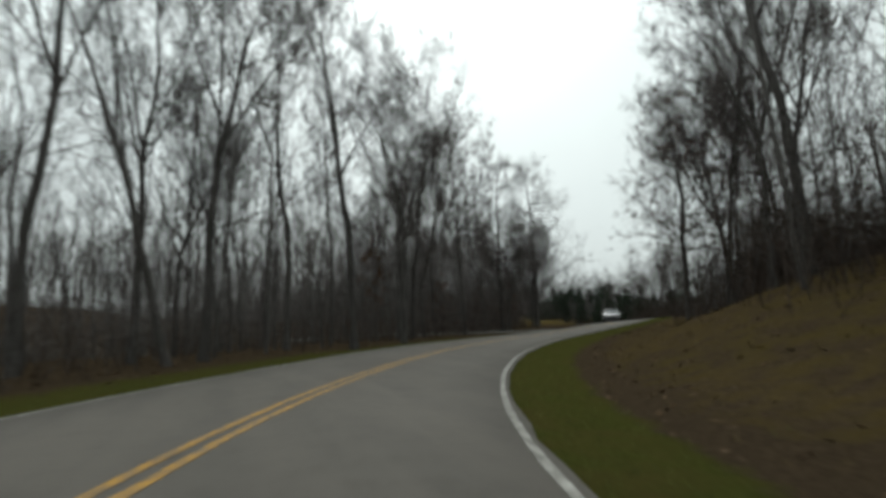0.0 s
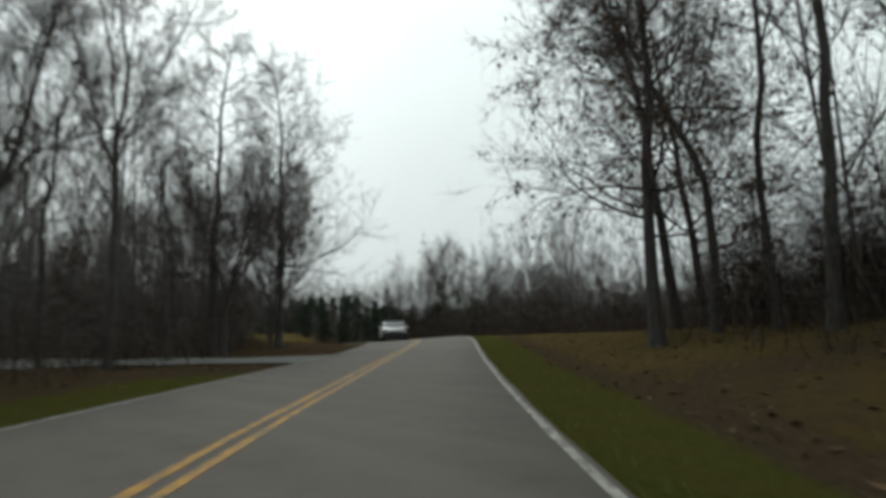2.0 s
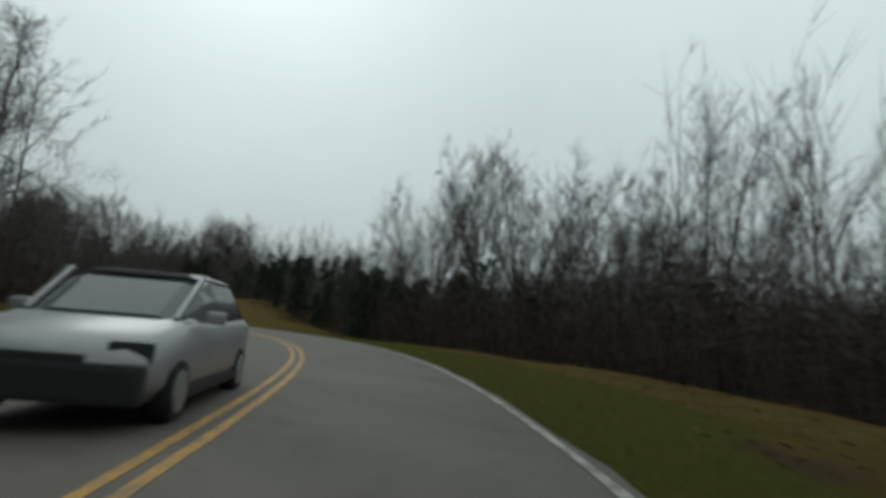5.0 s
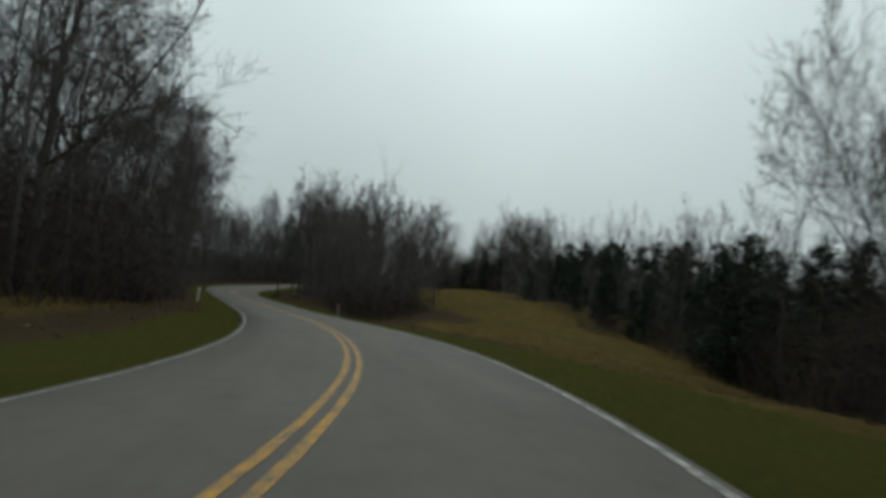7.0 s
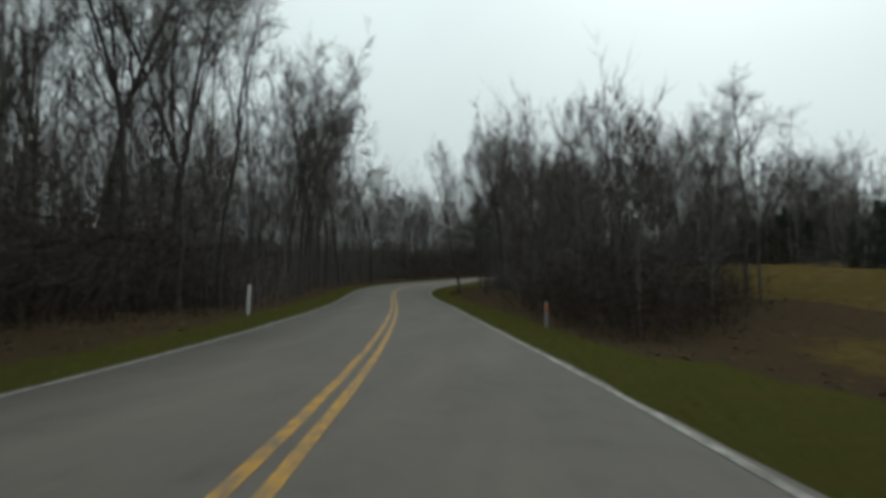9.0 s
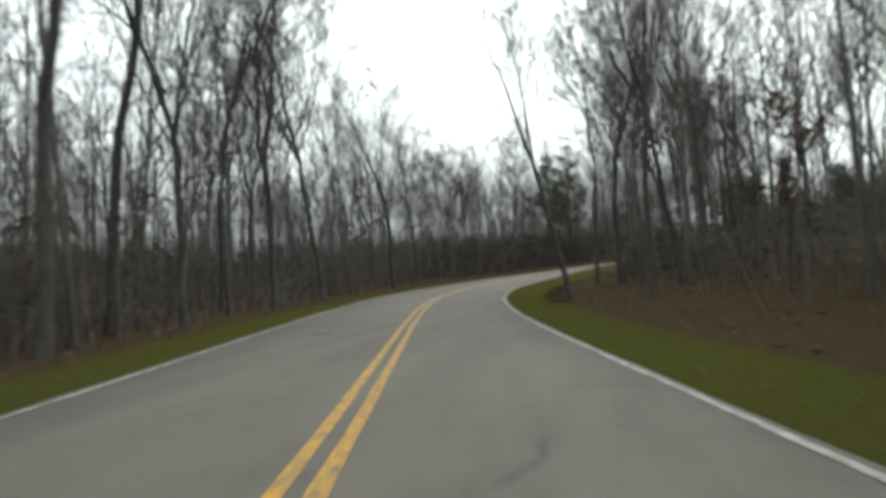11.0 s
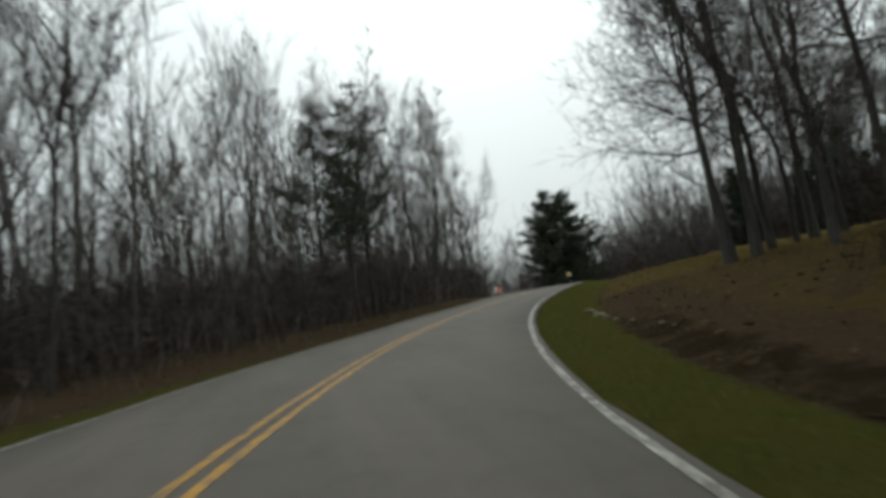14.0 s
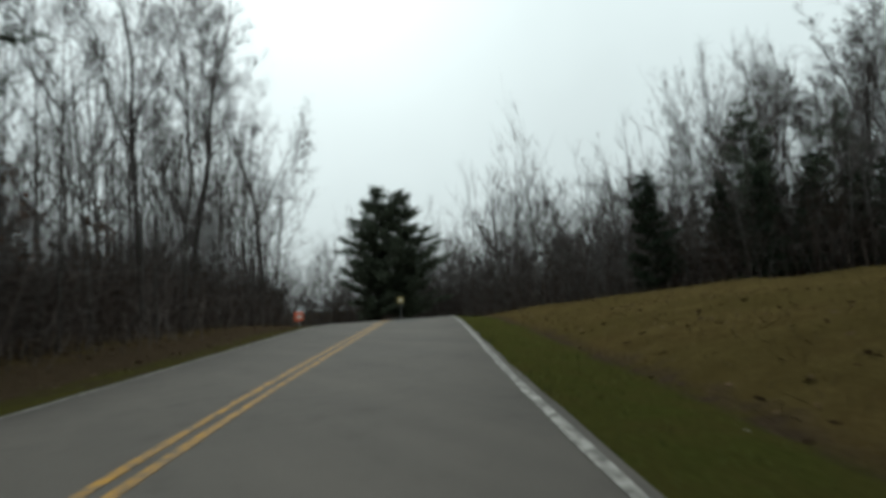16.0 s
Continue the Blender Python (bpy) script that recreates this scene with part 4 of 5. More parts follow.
beeches = [tree_template("beech_tree", grow_oak(70, 9.0, 0.13, 0.15, 13, 0.32, (6, 5, 3), 0.6), "young understorey tree holding rusty dead leaves", WOOD)]
mid_trees = [tree_template("bare_tree", grow(110 + i, TALL, 0.26, 0.42 + 0.05 * i, 3, 6, 0.45, counts=(7, 6, 6), side_limbs=2, crown=(0.18, 0.33, 0.67)), "leafless broadleaf tree deeper in the wood", WOOD) for i in range(3)]
leaning_trees = [tree_template("leaning_tree", grow(80, 18.0, 0.35, 0.5, 3, 6, 0.4, lean=0.26, counts=(8, 6, 6), crown=(0.24, 0.36, 0.66)), "leaning leafless tree with a dark trunk", WOOD),
                 tree_template("leaning_tree", grow(82, 9.0, 0.16, 0.62, 2, 4, 0.5, lean=1.05, counts=(5, 4, 4), crown=(0.4, 0.4, 0.7)), "thin dead tree leaning far over among the brush", WOOD)]
pines = [conifer_template("pine_tree", conifer(90 + i, 15.0, 0.3, 0.36, 2.9, True, dense=62), "tall pine with a bare lower trunk and dark crown", "evergreens", PINE_NEEDLE) for i in range(2)]
spruces = [conifer_template("cedar_tree", conifer(95, 10.0, 0.3, 0.08, 2.9, False), "dense dark green cedar standing in the wood", "evergreens", NEEDLE),
           conifer_template("cedar_tree", conifer(96, 8.5, 0.22, 0.06, 2.3, False), "dark narrow cedar in the wood's edge", "evergreens", NEEDLE)]

far_cedars = [conifer_template("cedar_tree", conifer(101 + i, 10.0, 0.26, 0.05, 2.6 + 0.4 * i, False, 0.045, 5, 0.5, 42, 0.055), "dense dark evergreen in the ranks behind the field", "evergreens", NEEDLE) for i in range(3)]
PINE = (61.8, 242.1)
white_pines = [conifer_template("white_pine", conifer(97 + i, 13.0, 0.4, 0.10, 4.1, False, 0.030, 6, -1, 115, 0.034), "broad ragged evergreen standing beside the road", "evergreens", PINE_NEEDLE) for i in range(2)]

used = set()


def plant(template, x, y, size=1.0, turn=None, girth=1.0, rng=random):
    turn = rng.uniform(0, 360) if turn is None else turn
    z = float(ground_z([x], [y])[0])
    wide = size * (0.5 + 0.5 * girth)
    m = pose(x, y, z, 0, 0, turn) @ Matrix.Diagonal((wide, wide, size, 1))
    if template not in used:
        used.add(template)
        template.matrix_basis = m
        return template
    return copy_thing(template, m)


cells = {}


def free(x, y, gap):
    """Whether no tree stands within gap metres."""
    for i in range(int(x // 4) - 1, int(x // 4) + 2):
        for j in range(int(y // 4) - 1, int(y // 4) + 2):
            if any((x - a) ** 2 + (y - b) ** 2 < gap * gap for a, b in cells.get((i, j), ())):
                return False
    return True


def note(x, y):
    cells.setdefault((int(x // 4), int(y // 4)), []).append((x, y))


# trees that stand out, one by one: x, y, share of full height, girth
SOUTH = [(-16.6, 27.6, 1.05, 1.1), (-10.4, 32.8, 1.0, 1.2), (-7.1, 36.2, 0.98, 1.1), (-18.9, 28.3, 0.95, 0.9), (-13.4, 33.1, 0.95, 0.8), (-5.2, 44.1, 1.05, 1.2), (-3.9, 45.2, 0.85, 0.9),
         (-1.7, 49.4, 0.9, 1.0), (1.9, 49.9, 1.0, 1.1), (0.8, 54.1, 0.8, 0.9), (-24.5, 21.8, 1.05, 1.0), (-21.2, 24.8, 1.0, 0.9)]
SOUTH_EAST = [(13.7, 34.5, 1.0, 0.85), (9.8, 30.8, 1.05, 1.0), (13.2, 32.7, 0.95, 0.7), (12.1, 28.9, 0.9, 0.7), (0.4, 18.3, 1.0, 1.0), (4.4, 23.2, 1.05, 1.0), (7.8, 25.1, 1.0, 1.0)]
NORTH_WEST = [(19.2, 152.8, 0.95, 0.8), (21.7, 139.9, 1.0, 0.7), (19.0, 144.5, 0.95, 0.8), (20.4, 145.6, 0.85, 0.7), (18.4, 159.4, 1.0, 1.1), (17.4, 156.3, 1.05, 1.25), (18.6, 171.0, 0.85, 1.1),
              (18.1, 179.5, 0.8, 1.1), (18.9, 187.5, 0.75, 0.8), (21.6, 183.4, 0.7, 0.6), (19.6, 116.0, 1.1, 1.1), (21.2, 122.0, 1.0, 0.9), (17.5, 131.8, 1.05, 1.1), (22.0, 108.0, 1.05, 1.0)]
EAST = [(66.5, 84.0, 0.85, 0.9), (62.0, 98.3, 0.8, 0.9), (70.5, 92.0, 0.85, 0.9), (69.0, 79.0, 0.85, 0.9), (64.0, 73.5, 0.8, 0.9), (59.0, 71.5, 0.78, 0.8)]
NORTH_EAST = [(32.2, 163.2, 0.9, 0.8), (33.2, 161.0, 0.85, 0.6), (33.4, 151.4, 0.7, 0.6), (36.2, 166.0, 0.95, 0.9), (35.0, 155.0, 0.95, 0.8)]
FIELD_EDGE = [(80.0, 218.5, 0.8, 0.8), (82.0, 215.0, 0.92, 0.9), (81.0, 212.0, 0.85, 0.8), (84.6, 209.7, 0.92, 0.9), (90.0, 214.5, 0.95, 0.9), (86.5, 217.5, 0.85, 0.8), (91.5, 211.5, 0.9, 0.9), (82.0, 206.5, 1.0, 0.9), (84.5, 204.0, 1.1, 0.9), (76.5, 221.0, 0.62, 0.8), (73.0, 222.5, 0.55, 0.8)]
n = 0
for row in (SOUTH, SOUTH_EAST, NORTH_WEST, EAST, NORTH_EAST, FIELD_EDGE):
    for x, y, size, girth in row:
        plant(tall_trees[n % len(tall_trees)], x, y, size, None, girth)
        note(x, y)
        n += 1
for x, y, size, turn, girth in [(-17.5, 25.8, 0.85, 190, 0.8), (30.9, 156.6, 0.95, 180, 0.85)]:
    plant(leaning_trees[0], x, y, size, turn, girth)
    note(x, y)
plant(leaning_trees[1], 15.8, 161.0, 0.9, 40)
for x, y, size, turn in [(17.0, 37.1, 0.95, 60), (22.7, 38.2, 0.95, 130), (11.2, 35.2, 0.92, 250)]:
    plant(oaks[int(turn / 10) % 2], x, y, size, turn)
    note(x, y)
for x, y, size, turn in [(12.9, 58.1, 1.0, 250), (8.1, 55.8, 1.0, 80), (24.6, 99.5, 1.1, 20), (22.8, 104.0, 1.0, 140), (46.5, 131.0, 0.6, 200)]:
    plant(bare_oaks[0], x, y, size, turn)
    note(x, y)
for x, y, size in [(31.2, 204.0, 1.0), (28.5, 205.8, 0.98), (29.8, 199.8, 0.78), (72.5, 209.5, 0.85), (77.5, 206.0, 0.8)]:
    plant(pines[int(x) % 2], x, y, size)
    note(x, y)
plant(white_pines[0], PINE[0] - 1.0, PINE[1] + 0.6, 1.16, 20, 1.2)
plant(white_pines[1], PINE[0] + 1.4, PINE[1] - 0.8, 1.12, 140, 1.2)
note(*PINE)
for x, y, size in [(58.0, 90.5, 0.9), (63.0, 104.0, 0.8), (66.0, 213.0, 0.9), (69.5, 207.5, 1.0), (75.0, 210.0, 1.5), (78.5, 208.0, 1.0), (80.0, 206.0, 0.9), (80.5, 203.0, 1.0),
                   (71.5, 211.0, 1.1), (37.5, 174.0, 0.6)]:
    plant(spruces[int(x) % 2], x, y, size)
    note(x, y)


for k, (s, u, size) in enumerate([(190, 18.5, 0.65), (196, 19, 0.6), (200, 21, 0.65), (203, 22.5, 0.6),
                                  (86, 19, 0.6), (88.5, 21, 0.55), (90, 18.5, 0.65), (92, 20.5, 0.6), (94, 18, 0.55), (95, 21, 0.7), (97, 19, 0.5), (98.5, 21.5, 0.6), (84, 21.5, 0.65), (82, 24, 0.7), (85.5, 25, 0.8), (91, 24.5, 0.75), (79, 27, 0.8), (88, 24, 0.75), (93, 27, 0.7), (96, 23, 0.6), (81, 30, 0.75), (99, 27, 0.7),
                                  (194, 16, 0.55), (223, 37, 1.1), (226, 30, 0.75), (229, 34, 1.05), (231, 28, 0.7), (233, 31, 0.9), (237, 27, 0.7), (239, 22, 0.6), (228, 38, 1.2),
                                  (218, 36.5, 0.7), (220.5, 34.5, 0.8), (224, 34, 0.85), (226.5, 32, 0.6), (228.5, 31, 0.85), (231.5, 31.5, 0.75), (234.5, 25, 0.6), (222, 35, 0.9), (225, 33, 0.7), (227, 36, 1.0), (230, 31, 0.7), (232, 34, 0.95), (234, 28, 0.6), (236, 33, 0.8), (219, 38, 0.9), (216, 40, 0.8)]):
    x, y, _ = at_road(s, u)
    plant(spruces[k % 2], float(x), float(y), size)
    note(float(x), float(y))
# evergreens in ranks behind the lower edge of the tawny field
ranks = random.Random(19)
EDGE = np.array([(53.0, 95.0), (57.5, 105.0), (60.0, 114.0), (61.0, 122.0), (61.5, 130.0), (63.0, 141.0), (66.0, 156.0), (69.0, 172.0)])
for back, gap, low_size, high_size in ((1.5, 2.1, 0.6, 0.88), (6.0, 2.6, 0.8, 1.05), (12.0, 3.6, 0.95, 1.25), (20.0, 4.8, 1.1, 1.45)):
    run = np.concatenate([[0], np.cumsum(np.hypot(*np.diff(EDGE, axis=0).T))])
    for d in np.arange(0, run[-1], gap):
        x = float(np.interp(d, run, EDGE[:, 0])) + back + ranks.uniform(-1.2, 1.2)
        y = float(np.interp(d, run, EDGE[:, 1])) - 0.3 * back + ranks.uniform(-1.2, 1.2)
        if ranks.random() < 0.08 or not free(x, y, 1.3):
            continue
        if ranks.random() < 0.22:
            plant(mid_trees[int(d) % 3], x, y, ranks.uniform(0.5, 0.62) + 0.008 * back, None, 1.1, ranks)
        else:
            plant(far_cedars[int(d) % 3], x, y, ranks.uniform(low_size, high_size), None, 1.0, ranks)
        note(x, y)
# round-headed trees above the low ground and in the clump beside the bend
for k, (x, y, size, girth) in enumerate([(54.0, 79.8, 1.17, 0.7), (51.4, 82.2, 1.08, 0.3), (52.8, 89.6, 1.06, 0.4), (62.0, 70.0, 1.3, 0.6), (41.6, 144.5, 0.95, 0.95), (45.4, 139.5, 0.66, 1.0), (37.8, 142.6, 0.6, 0.9), (46.5, 145.5, 0.8, 1.0),
                                         (40.6, 133.5, 0.46, 1.0), (44.5, 131.5, 0.44, 1.0), (50.5, 147.0, 0.6, 1.0), (77.8, 212.9, 1.27, 0.75), (83.5, 203.0, 1.2, 0.8), (39.0, 138.5, 0.55, 1.0), (43.0, 125.5, 0.33, 1.1), (40.2, 128.4, 0.36, 1.1)]):
    plant(dome_trees[k % 3], x, y, size, None, girth)
    note(x, y)
for k, (x, y, size) in enumerate([(57.4, 76.6, 0.78), (58.8, 75.0, 0.74), (59.6, 73.8, 0.76), (56.4, 78.4, 0.7), (60.6, 76.4, 0.76), (66.0, 66.5, 0.8), (69.0, 63.5, 0.78)]):
    plant(tall_trees[(1, 4)[k % 2]], x, y, size * 0.95, None, 0.7)
    note(x, y)
valley = random.Random(23)
for k, (x, y, size) in enumerate([(68.0, 104.6, 0.66), (72.0, 100.0, 0.7), (73.5, 98.0, 0.68), (65.0, 96.0, 0.6), (70.0, 96.0, 0.66), (76.0, 105.0, 0.72), (66.5, 92.5, 0.62), (79.0, 101.0, 0.74), (71.0, 92.5, 0.68)]):
    plant(mid_trees[k % 3], x, y, size, None, 1.2)
    note(x, y)
for x, y, size in [(70.5, 101.8, 1.08), (74.0, 101.5, 1.0), (67.5, 98.5, 0.85)]:
    plant(pines[int(x) % 2], x, y, size)
    note(x, y)
for _ in range(1400):
    x, y = valley.uniform(40, 125), valley.uniform(10, 150)
    (vs,), (vu,) = along([x], [y])
    if vu < np.interp(vs, [44, 60, 70, 82, 90, 100, 128], [46, 38, 33, 26, 22, 28, 48]) or vs > 128 or vu > 84 or not free(x, y, 3.4 if vu < 45 else 5.0):
        continue
    pick = valley.random()
    if pick < 0.6:
        plant(mid_trees[int(pick * 100) % 3], x, y, valley.uniform(0.6, 0.8), None, valley.uniform(0.9, 1.2), valley)
    elif pick < 0.82:
        plant(dome_trees[int(pick * 100) % 3], x, y, valley.uniform(0.7, 0.95), None, 0.9, valley)
    elif vs > 84:
        plant(far_cedars[int(pick * 100) % 3], x, y, valley.uniform(0.7, 1.1), None, 1.0, valley)
    note(x, y)
beyond = []
for _ in range(6000):
    x, y = valley.uniform(35, 140), valley.uniform(0, 150)
    (vs,), (vu,) = along([x], [y])
    if len(beyond) < 420 and 40 < vs < 112 and np.interp(vs, [44, 60, 70, 82, 90, 100, 112], [47, 40, 36, 30, 27, 33, 42]) < vu < 88 and free(x, y, 1.5):
        beyond.append((x, y))
        note(x, y)
for k, (s, u, size) in enumerate([(46, -8.4, 0.7), (53, -8.0, 0.72), (58, -8.6, 0.72), (63, -9.0, 0.66), (67, -10.2, 0.6)]):
    x, y, _ = at_road(s, u)
    plant((dome_trees + bare_oaks)[k % 5], float(x), float(y), size, None, 0.8)
    note(float(x), float(y))
for s, u, size in [(42, 14.5, 0.7), (38.5, 12.0, 0.6), (31, 12.5, 0.6), (153, -8.6, 0.55), (152, -10.8, 0.62), (158.5, -11.5, 0.65), (160, -10, 0.55), (163, -12.5, 0.65), (148, -10.5, 0.5)]:
    x, y, _ = at_road(s, u)
    plant(beeches[0], float(x), float(y), size)
    note(float(x), float(y))
# clump on the bank where the field begins, and a thin row before it
for s, u, size, girth, turn in [(200.6, 9.3, 0.85, 0.9, 60), (202.6, 10.6, 0.95, 0.9, 250), (195, 14, 0.8, 0.9, 120), (205.2, 13.2, 0.9, 0.9, 160)] + [(198.5, 11.8, 0.7, 0.9, 300), (183.0, 8.4, 0.8, 0.6, 30)]:
    x, y, _ = at_road(s, u)
    plant(bare_oaks[0], float(x), float(y), size, turn, girth)
    note(float(x), float(y))
for k, (s, u, size, girth) in enumerate([(203.8, 11.4, 0.9, 0.8), (206.4, 14.6, 0.9, 0.8), (204.4, 12.4, 0.8, 0.6), (201.4, 9.6, 0.85, 0.75), (201.9, 10.5, 0.95, 0.8), (196.5, 12.8, 0.8, 0.7), (190.5, 11.6, 0.8, 0.7), (182, 10, 0.8, 0.6)]):
    x, y, _ = at_road(s, u)
    plant(tall_trees[k % 5], float(x), float(y), size, None, girth)
    note(float(x), float(y))


# ---- the rest of the wood ----
FIELD_S, FIELD_NEAR, FIELD_FAR = [97, 100, 104, 112, 122, 130, 142, 156, 165], [5, 5, 5, 5, 7, 13, 21, 27, 30], [9, 12, 18, 23, 26, 28, 32, 37, 39]


def in_field(s, u):
    """Whether a place lies in the tawny field beside the bend."""
    return 97 < s < 165 and np.interp(s, FIELD_S, FIELD_NEAR) < u < np.interp(s, FIELD_S, FIELD_FAR)


def wooded(s, u):
    """Whether trees stand there, and not open land."""
    w = abs(u)
    if in_field(s, u):
        return False
    if u < 0:
        first = np.interp(s, [-40, 20, 40, 50, 57, 66, 75, 92, 105, 120, 140, 190, 205, 222, 237, 240, 246, 300], [8, 7.5, 9, 9.0, 10.5, 16, 16, 12, 9.5, 9, 6.2, 7, 7.5, 7.8, 8.0, 16, 11, 9])
        return w > first
    first = np.interp(s, [-40, 10, 24, 38, 44, 64, 70, 97, 102, 122, 126, 150, 172, 182, 186, 204, 206, 215, 222, 230, 236, 241, 250, 300], [11, 10.5, 9.5, 8.5, 50, 48, 18, 18, 24, 32, 6.5, 9.2, 9.0, 9.3, 16, 18, 40, 36, 33, 27, 19, 11, 8, 8])
    last = np.interp(s, [26, 38, 44, 100, 126, 128, 150, 172, 186, 205, 207], [90, 16, 90, 90, 90, 15, 16, 19, 27, 30, 90])
    return first < w < last or w > np.interp(s, [100, 126, 150, 165, 172], [50, 30, 32, 40, 50])


def brushy(s, u):
    return not in_field(s, u) and (wooded(s, u) or (68 < s < 97 and np.interp(s, [68, 92, 97], [12.5, 11.5, 13]) < u < 24) or (97 <= s < 128 and u > np.interp(s, [97, 103, 109, 115, 124, 128], [14, 19, 23, 26, 30, 33])))


rng = random.Random(5)
counts, behind = {"near": 0, "mid": 0}, []
tries = np.random.default_rng(5)
try_x, try_y = tries.uniform(-75, 160, 60000), tries.uniform(-45, 330, 60000)
real_s, real_u = along(try_x, try_y)
order = np.argsort(np.abs(real_u))
deep, low = [], []
for k in order.tolist():
    x, y, s, u = float(try_x[k]), float(try_y[k]), float(real_s[k]), float(real_u[k])
    w = abs(u)
    if w > 92 or s < FIRST + 2 or not wooded(s, u):
        continue
    if not free(x, y, 1.9 if w < 16 else 2.3 if w < 26 else 3.0 if w < 40 else 4.2):
        continue
    note(x, y)
    pick = rng.random()
    close = 0 < s < 241
    thick_edge = u < 0 and 208 < s < 240
    if u > 0 and 123 < s < 146 and w < 16:
        low.append((x, y))
        continue
    if w < 15 and close and counts["near"] < 175 and pick < (0.6 if thick_edge else 0.21 if u < 0 and 178 < s <= 208 else 0.18 if u > 0 and 6 < s < 44 else 0.26 if u > 0 and 140 < s < 182 else 0.3 if 135 < s < 182 else 0.42):
        counts["near"] += 1
        if pick < 0.05:
            plant(beeches[0], x, y, rng.uniform(0.5, 1.1), None, 1, rng)
        elif pick < 0.20:
            plant(rng.choice(slim_trees), x, y, rng.uniform(0.6, 1.15), None, 1, rng)
        else:
            plant(rng.choice(tall_trees + mid_trees), x, y, rng.uniform(0.82, 1.05) if thick_edge else rng.uniform(0.6, 0.95), None, rng.uniform(0.5, 0.85), rng)
    elif w < 26 and close and counts["mid"] < 110 and pick < 0.22:
        counts["mid"] += 1
        if pick < 0.08:
            plant(rng.choice(slim_trees), x, y, rng.uniform(0.7, 1.2), None, 1, rng)
        else:
            plant(rng.choice(mid_trees), x, y, rng.uniform(0.6, 0.95), None, rng.uniform(0.6, 0.95), rng)
    elif u > 0 and (97 < s < 150 or 150 <= s < 186 and w > 28 or s > 236 and w < 40 and rng.random() < 0.6):
        low.append((x, y))
    elif (u < 0 and s < 36 or u > 0 and 6 < s < 34) and rng.random() < 0.5:
        continue
    elif u < 0 and 168 < s < 208 and w < 40 and rng.random() < 0.18:
        continue
    elif w < 40:
        behind.append((x, y))
    else:
        deep.append((x, y))


def far_wood(name, label, places, seed, leaders=4, limbs=5, twigs=6, tall=(11, 18), trunk=1.0, sliver=0.0125):
    """One mesh of the many trees that stand behind: bent stems, limbs and fine twigs in rounded crowns."""
    r = np.random.default_rng(seed)
    P = np.asarray(places)
    n = len(P)
    H = r.uniform(*tall, n)
    fork = r.uniform(0.28, 0.5, n)
    base = np.stack([P[:, 0], P[:, 1], ground_z(P[:, 0], P[:, 1]) - 0.2], 1)
    tip = base + np.stack([r.normal(size=n) * 0.05 * H, r.normal(size=n) * 0.05 * H, H * 0.97], 1)
    A, B, W, C, D = [base], [tip], [(0.0055 * H + 0.02) * trunk], [], []

    centre = base + (tip - base) * (0.5 + 0.5 * fork * 0.9)[:, None]
    wide = H * r.uniform(0.17, 0.26, n)
    bound = (centre, np.stack([wide, wide, H * (0.53 - 0.42 * fork)], 1))

    def off(way, low, high):
        side = unit(np.cross(way, r.normal(size=way.shape)))
        t = r.uniform(low, high, n)[:, None]
        return way * np.cos(t) + side * np.sin(t)

    up = unit(tip - base)
    stems = [(base + (tip - base) * fork[:, None], tip, up, H * (1 - fork))]
    for _ in range(leaders - 1):
        st = base + (tip - base) * (fork * r.uniform(0.85, 1.25, n))[:, None]
        d = off(up, 0.3, 0.75)
        ln = kept_in(r, st, d, H * (1 - fork) * r.uniform(0.6, 0.95, n), bound)
        knee = st + d * (ln * 0.4)[:, None]
        d2 = unit(d + up * r.uniform(0.1, 0.6, n)[:, None])
        end = knee + d2 * (ln * 0.6)[:, None]
        stems.append((st + (knee - st) * 0.5, end, unit(end - st), ln))
        w = (0.0026 * H + 0.008) * trunk
        A.append(st), B.append(st + (knee - st) * 1.7), W.append(w)
        A.append(knee), B.append(end), W.append(w * 0.5)
    for st, en, d, ln in stems:
        for k in range(limbs):
            g = (k + r.random(n)) / limbs * 0.92 + 0.05
            q = st + (en - st) * g[:, None]
            d2 = unit(off(d, 0.35, 0.95) + np.array([0, 0, 0.35]))
            l2 = kept_in(r, q, d2, ln * 0.42 * np.sin(0.5 + 2.3 * g) * r.uniform(0.6, 1.2, n), bound)
            e2 = q + d2 * l2[:, None]
            A.append(q), B.append(e2), W.append(0.004 * l2 + 0.008)
            for _ in range(twigs):
                q3 = q + (e2 - q) * r.uniform(0.15, 1.0, n)[:, None]
                d3 = unit(off(d2, 0.2, 0.9) + np.array([0, 0, 0.3]))
                C.append(q3), D.append(q3 + d3 * (np.maximum(l2, 0.6) * r.uniform(0.35, 0.85, n))[:, None])
    A, B, W = np.concatenate(A), np.concatenate(B), np.concatenate(W)
    C, D = np.concatenate(C), np.concatenate(D)
    return tagged(new(name, cones(name, A, B, W, r, (BARK, TWIG), (C, D, np.full(len(C), sliver)))), label, "trees", kind="stuff")


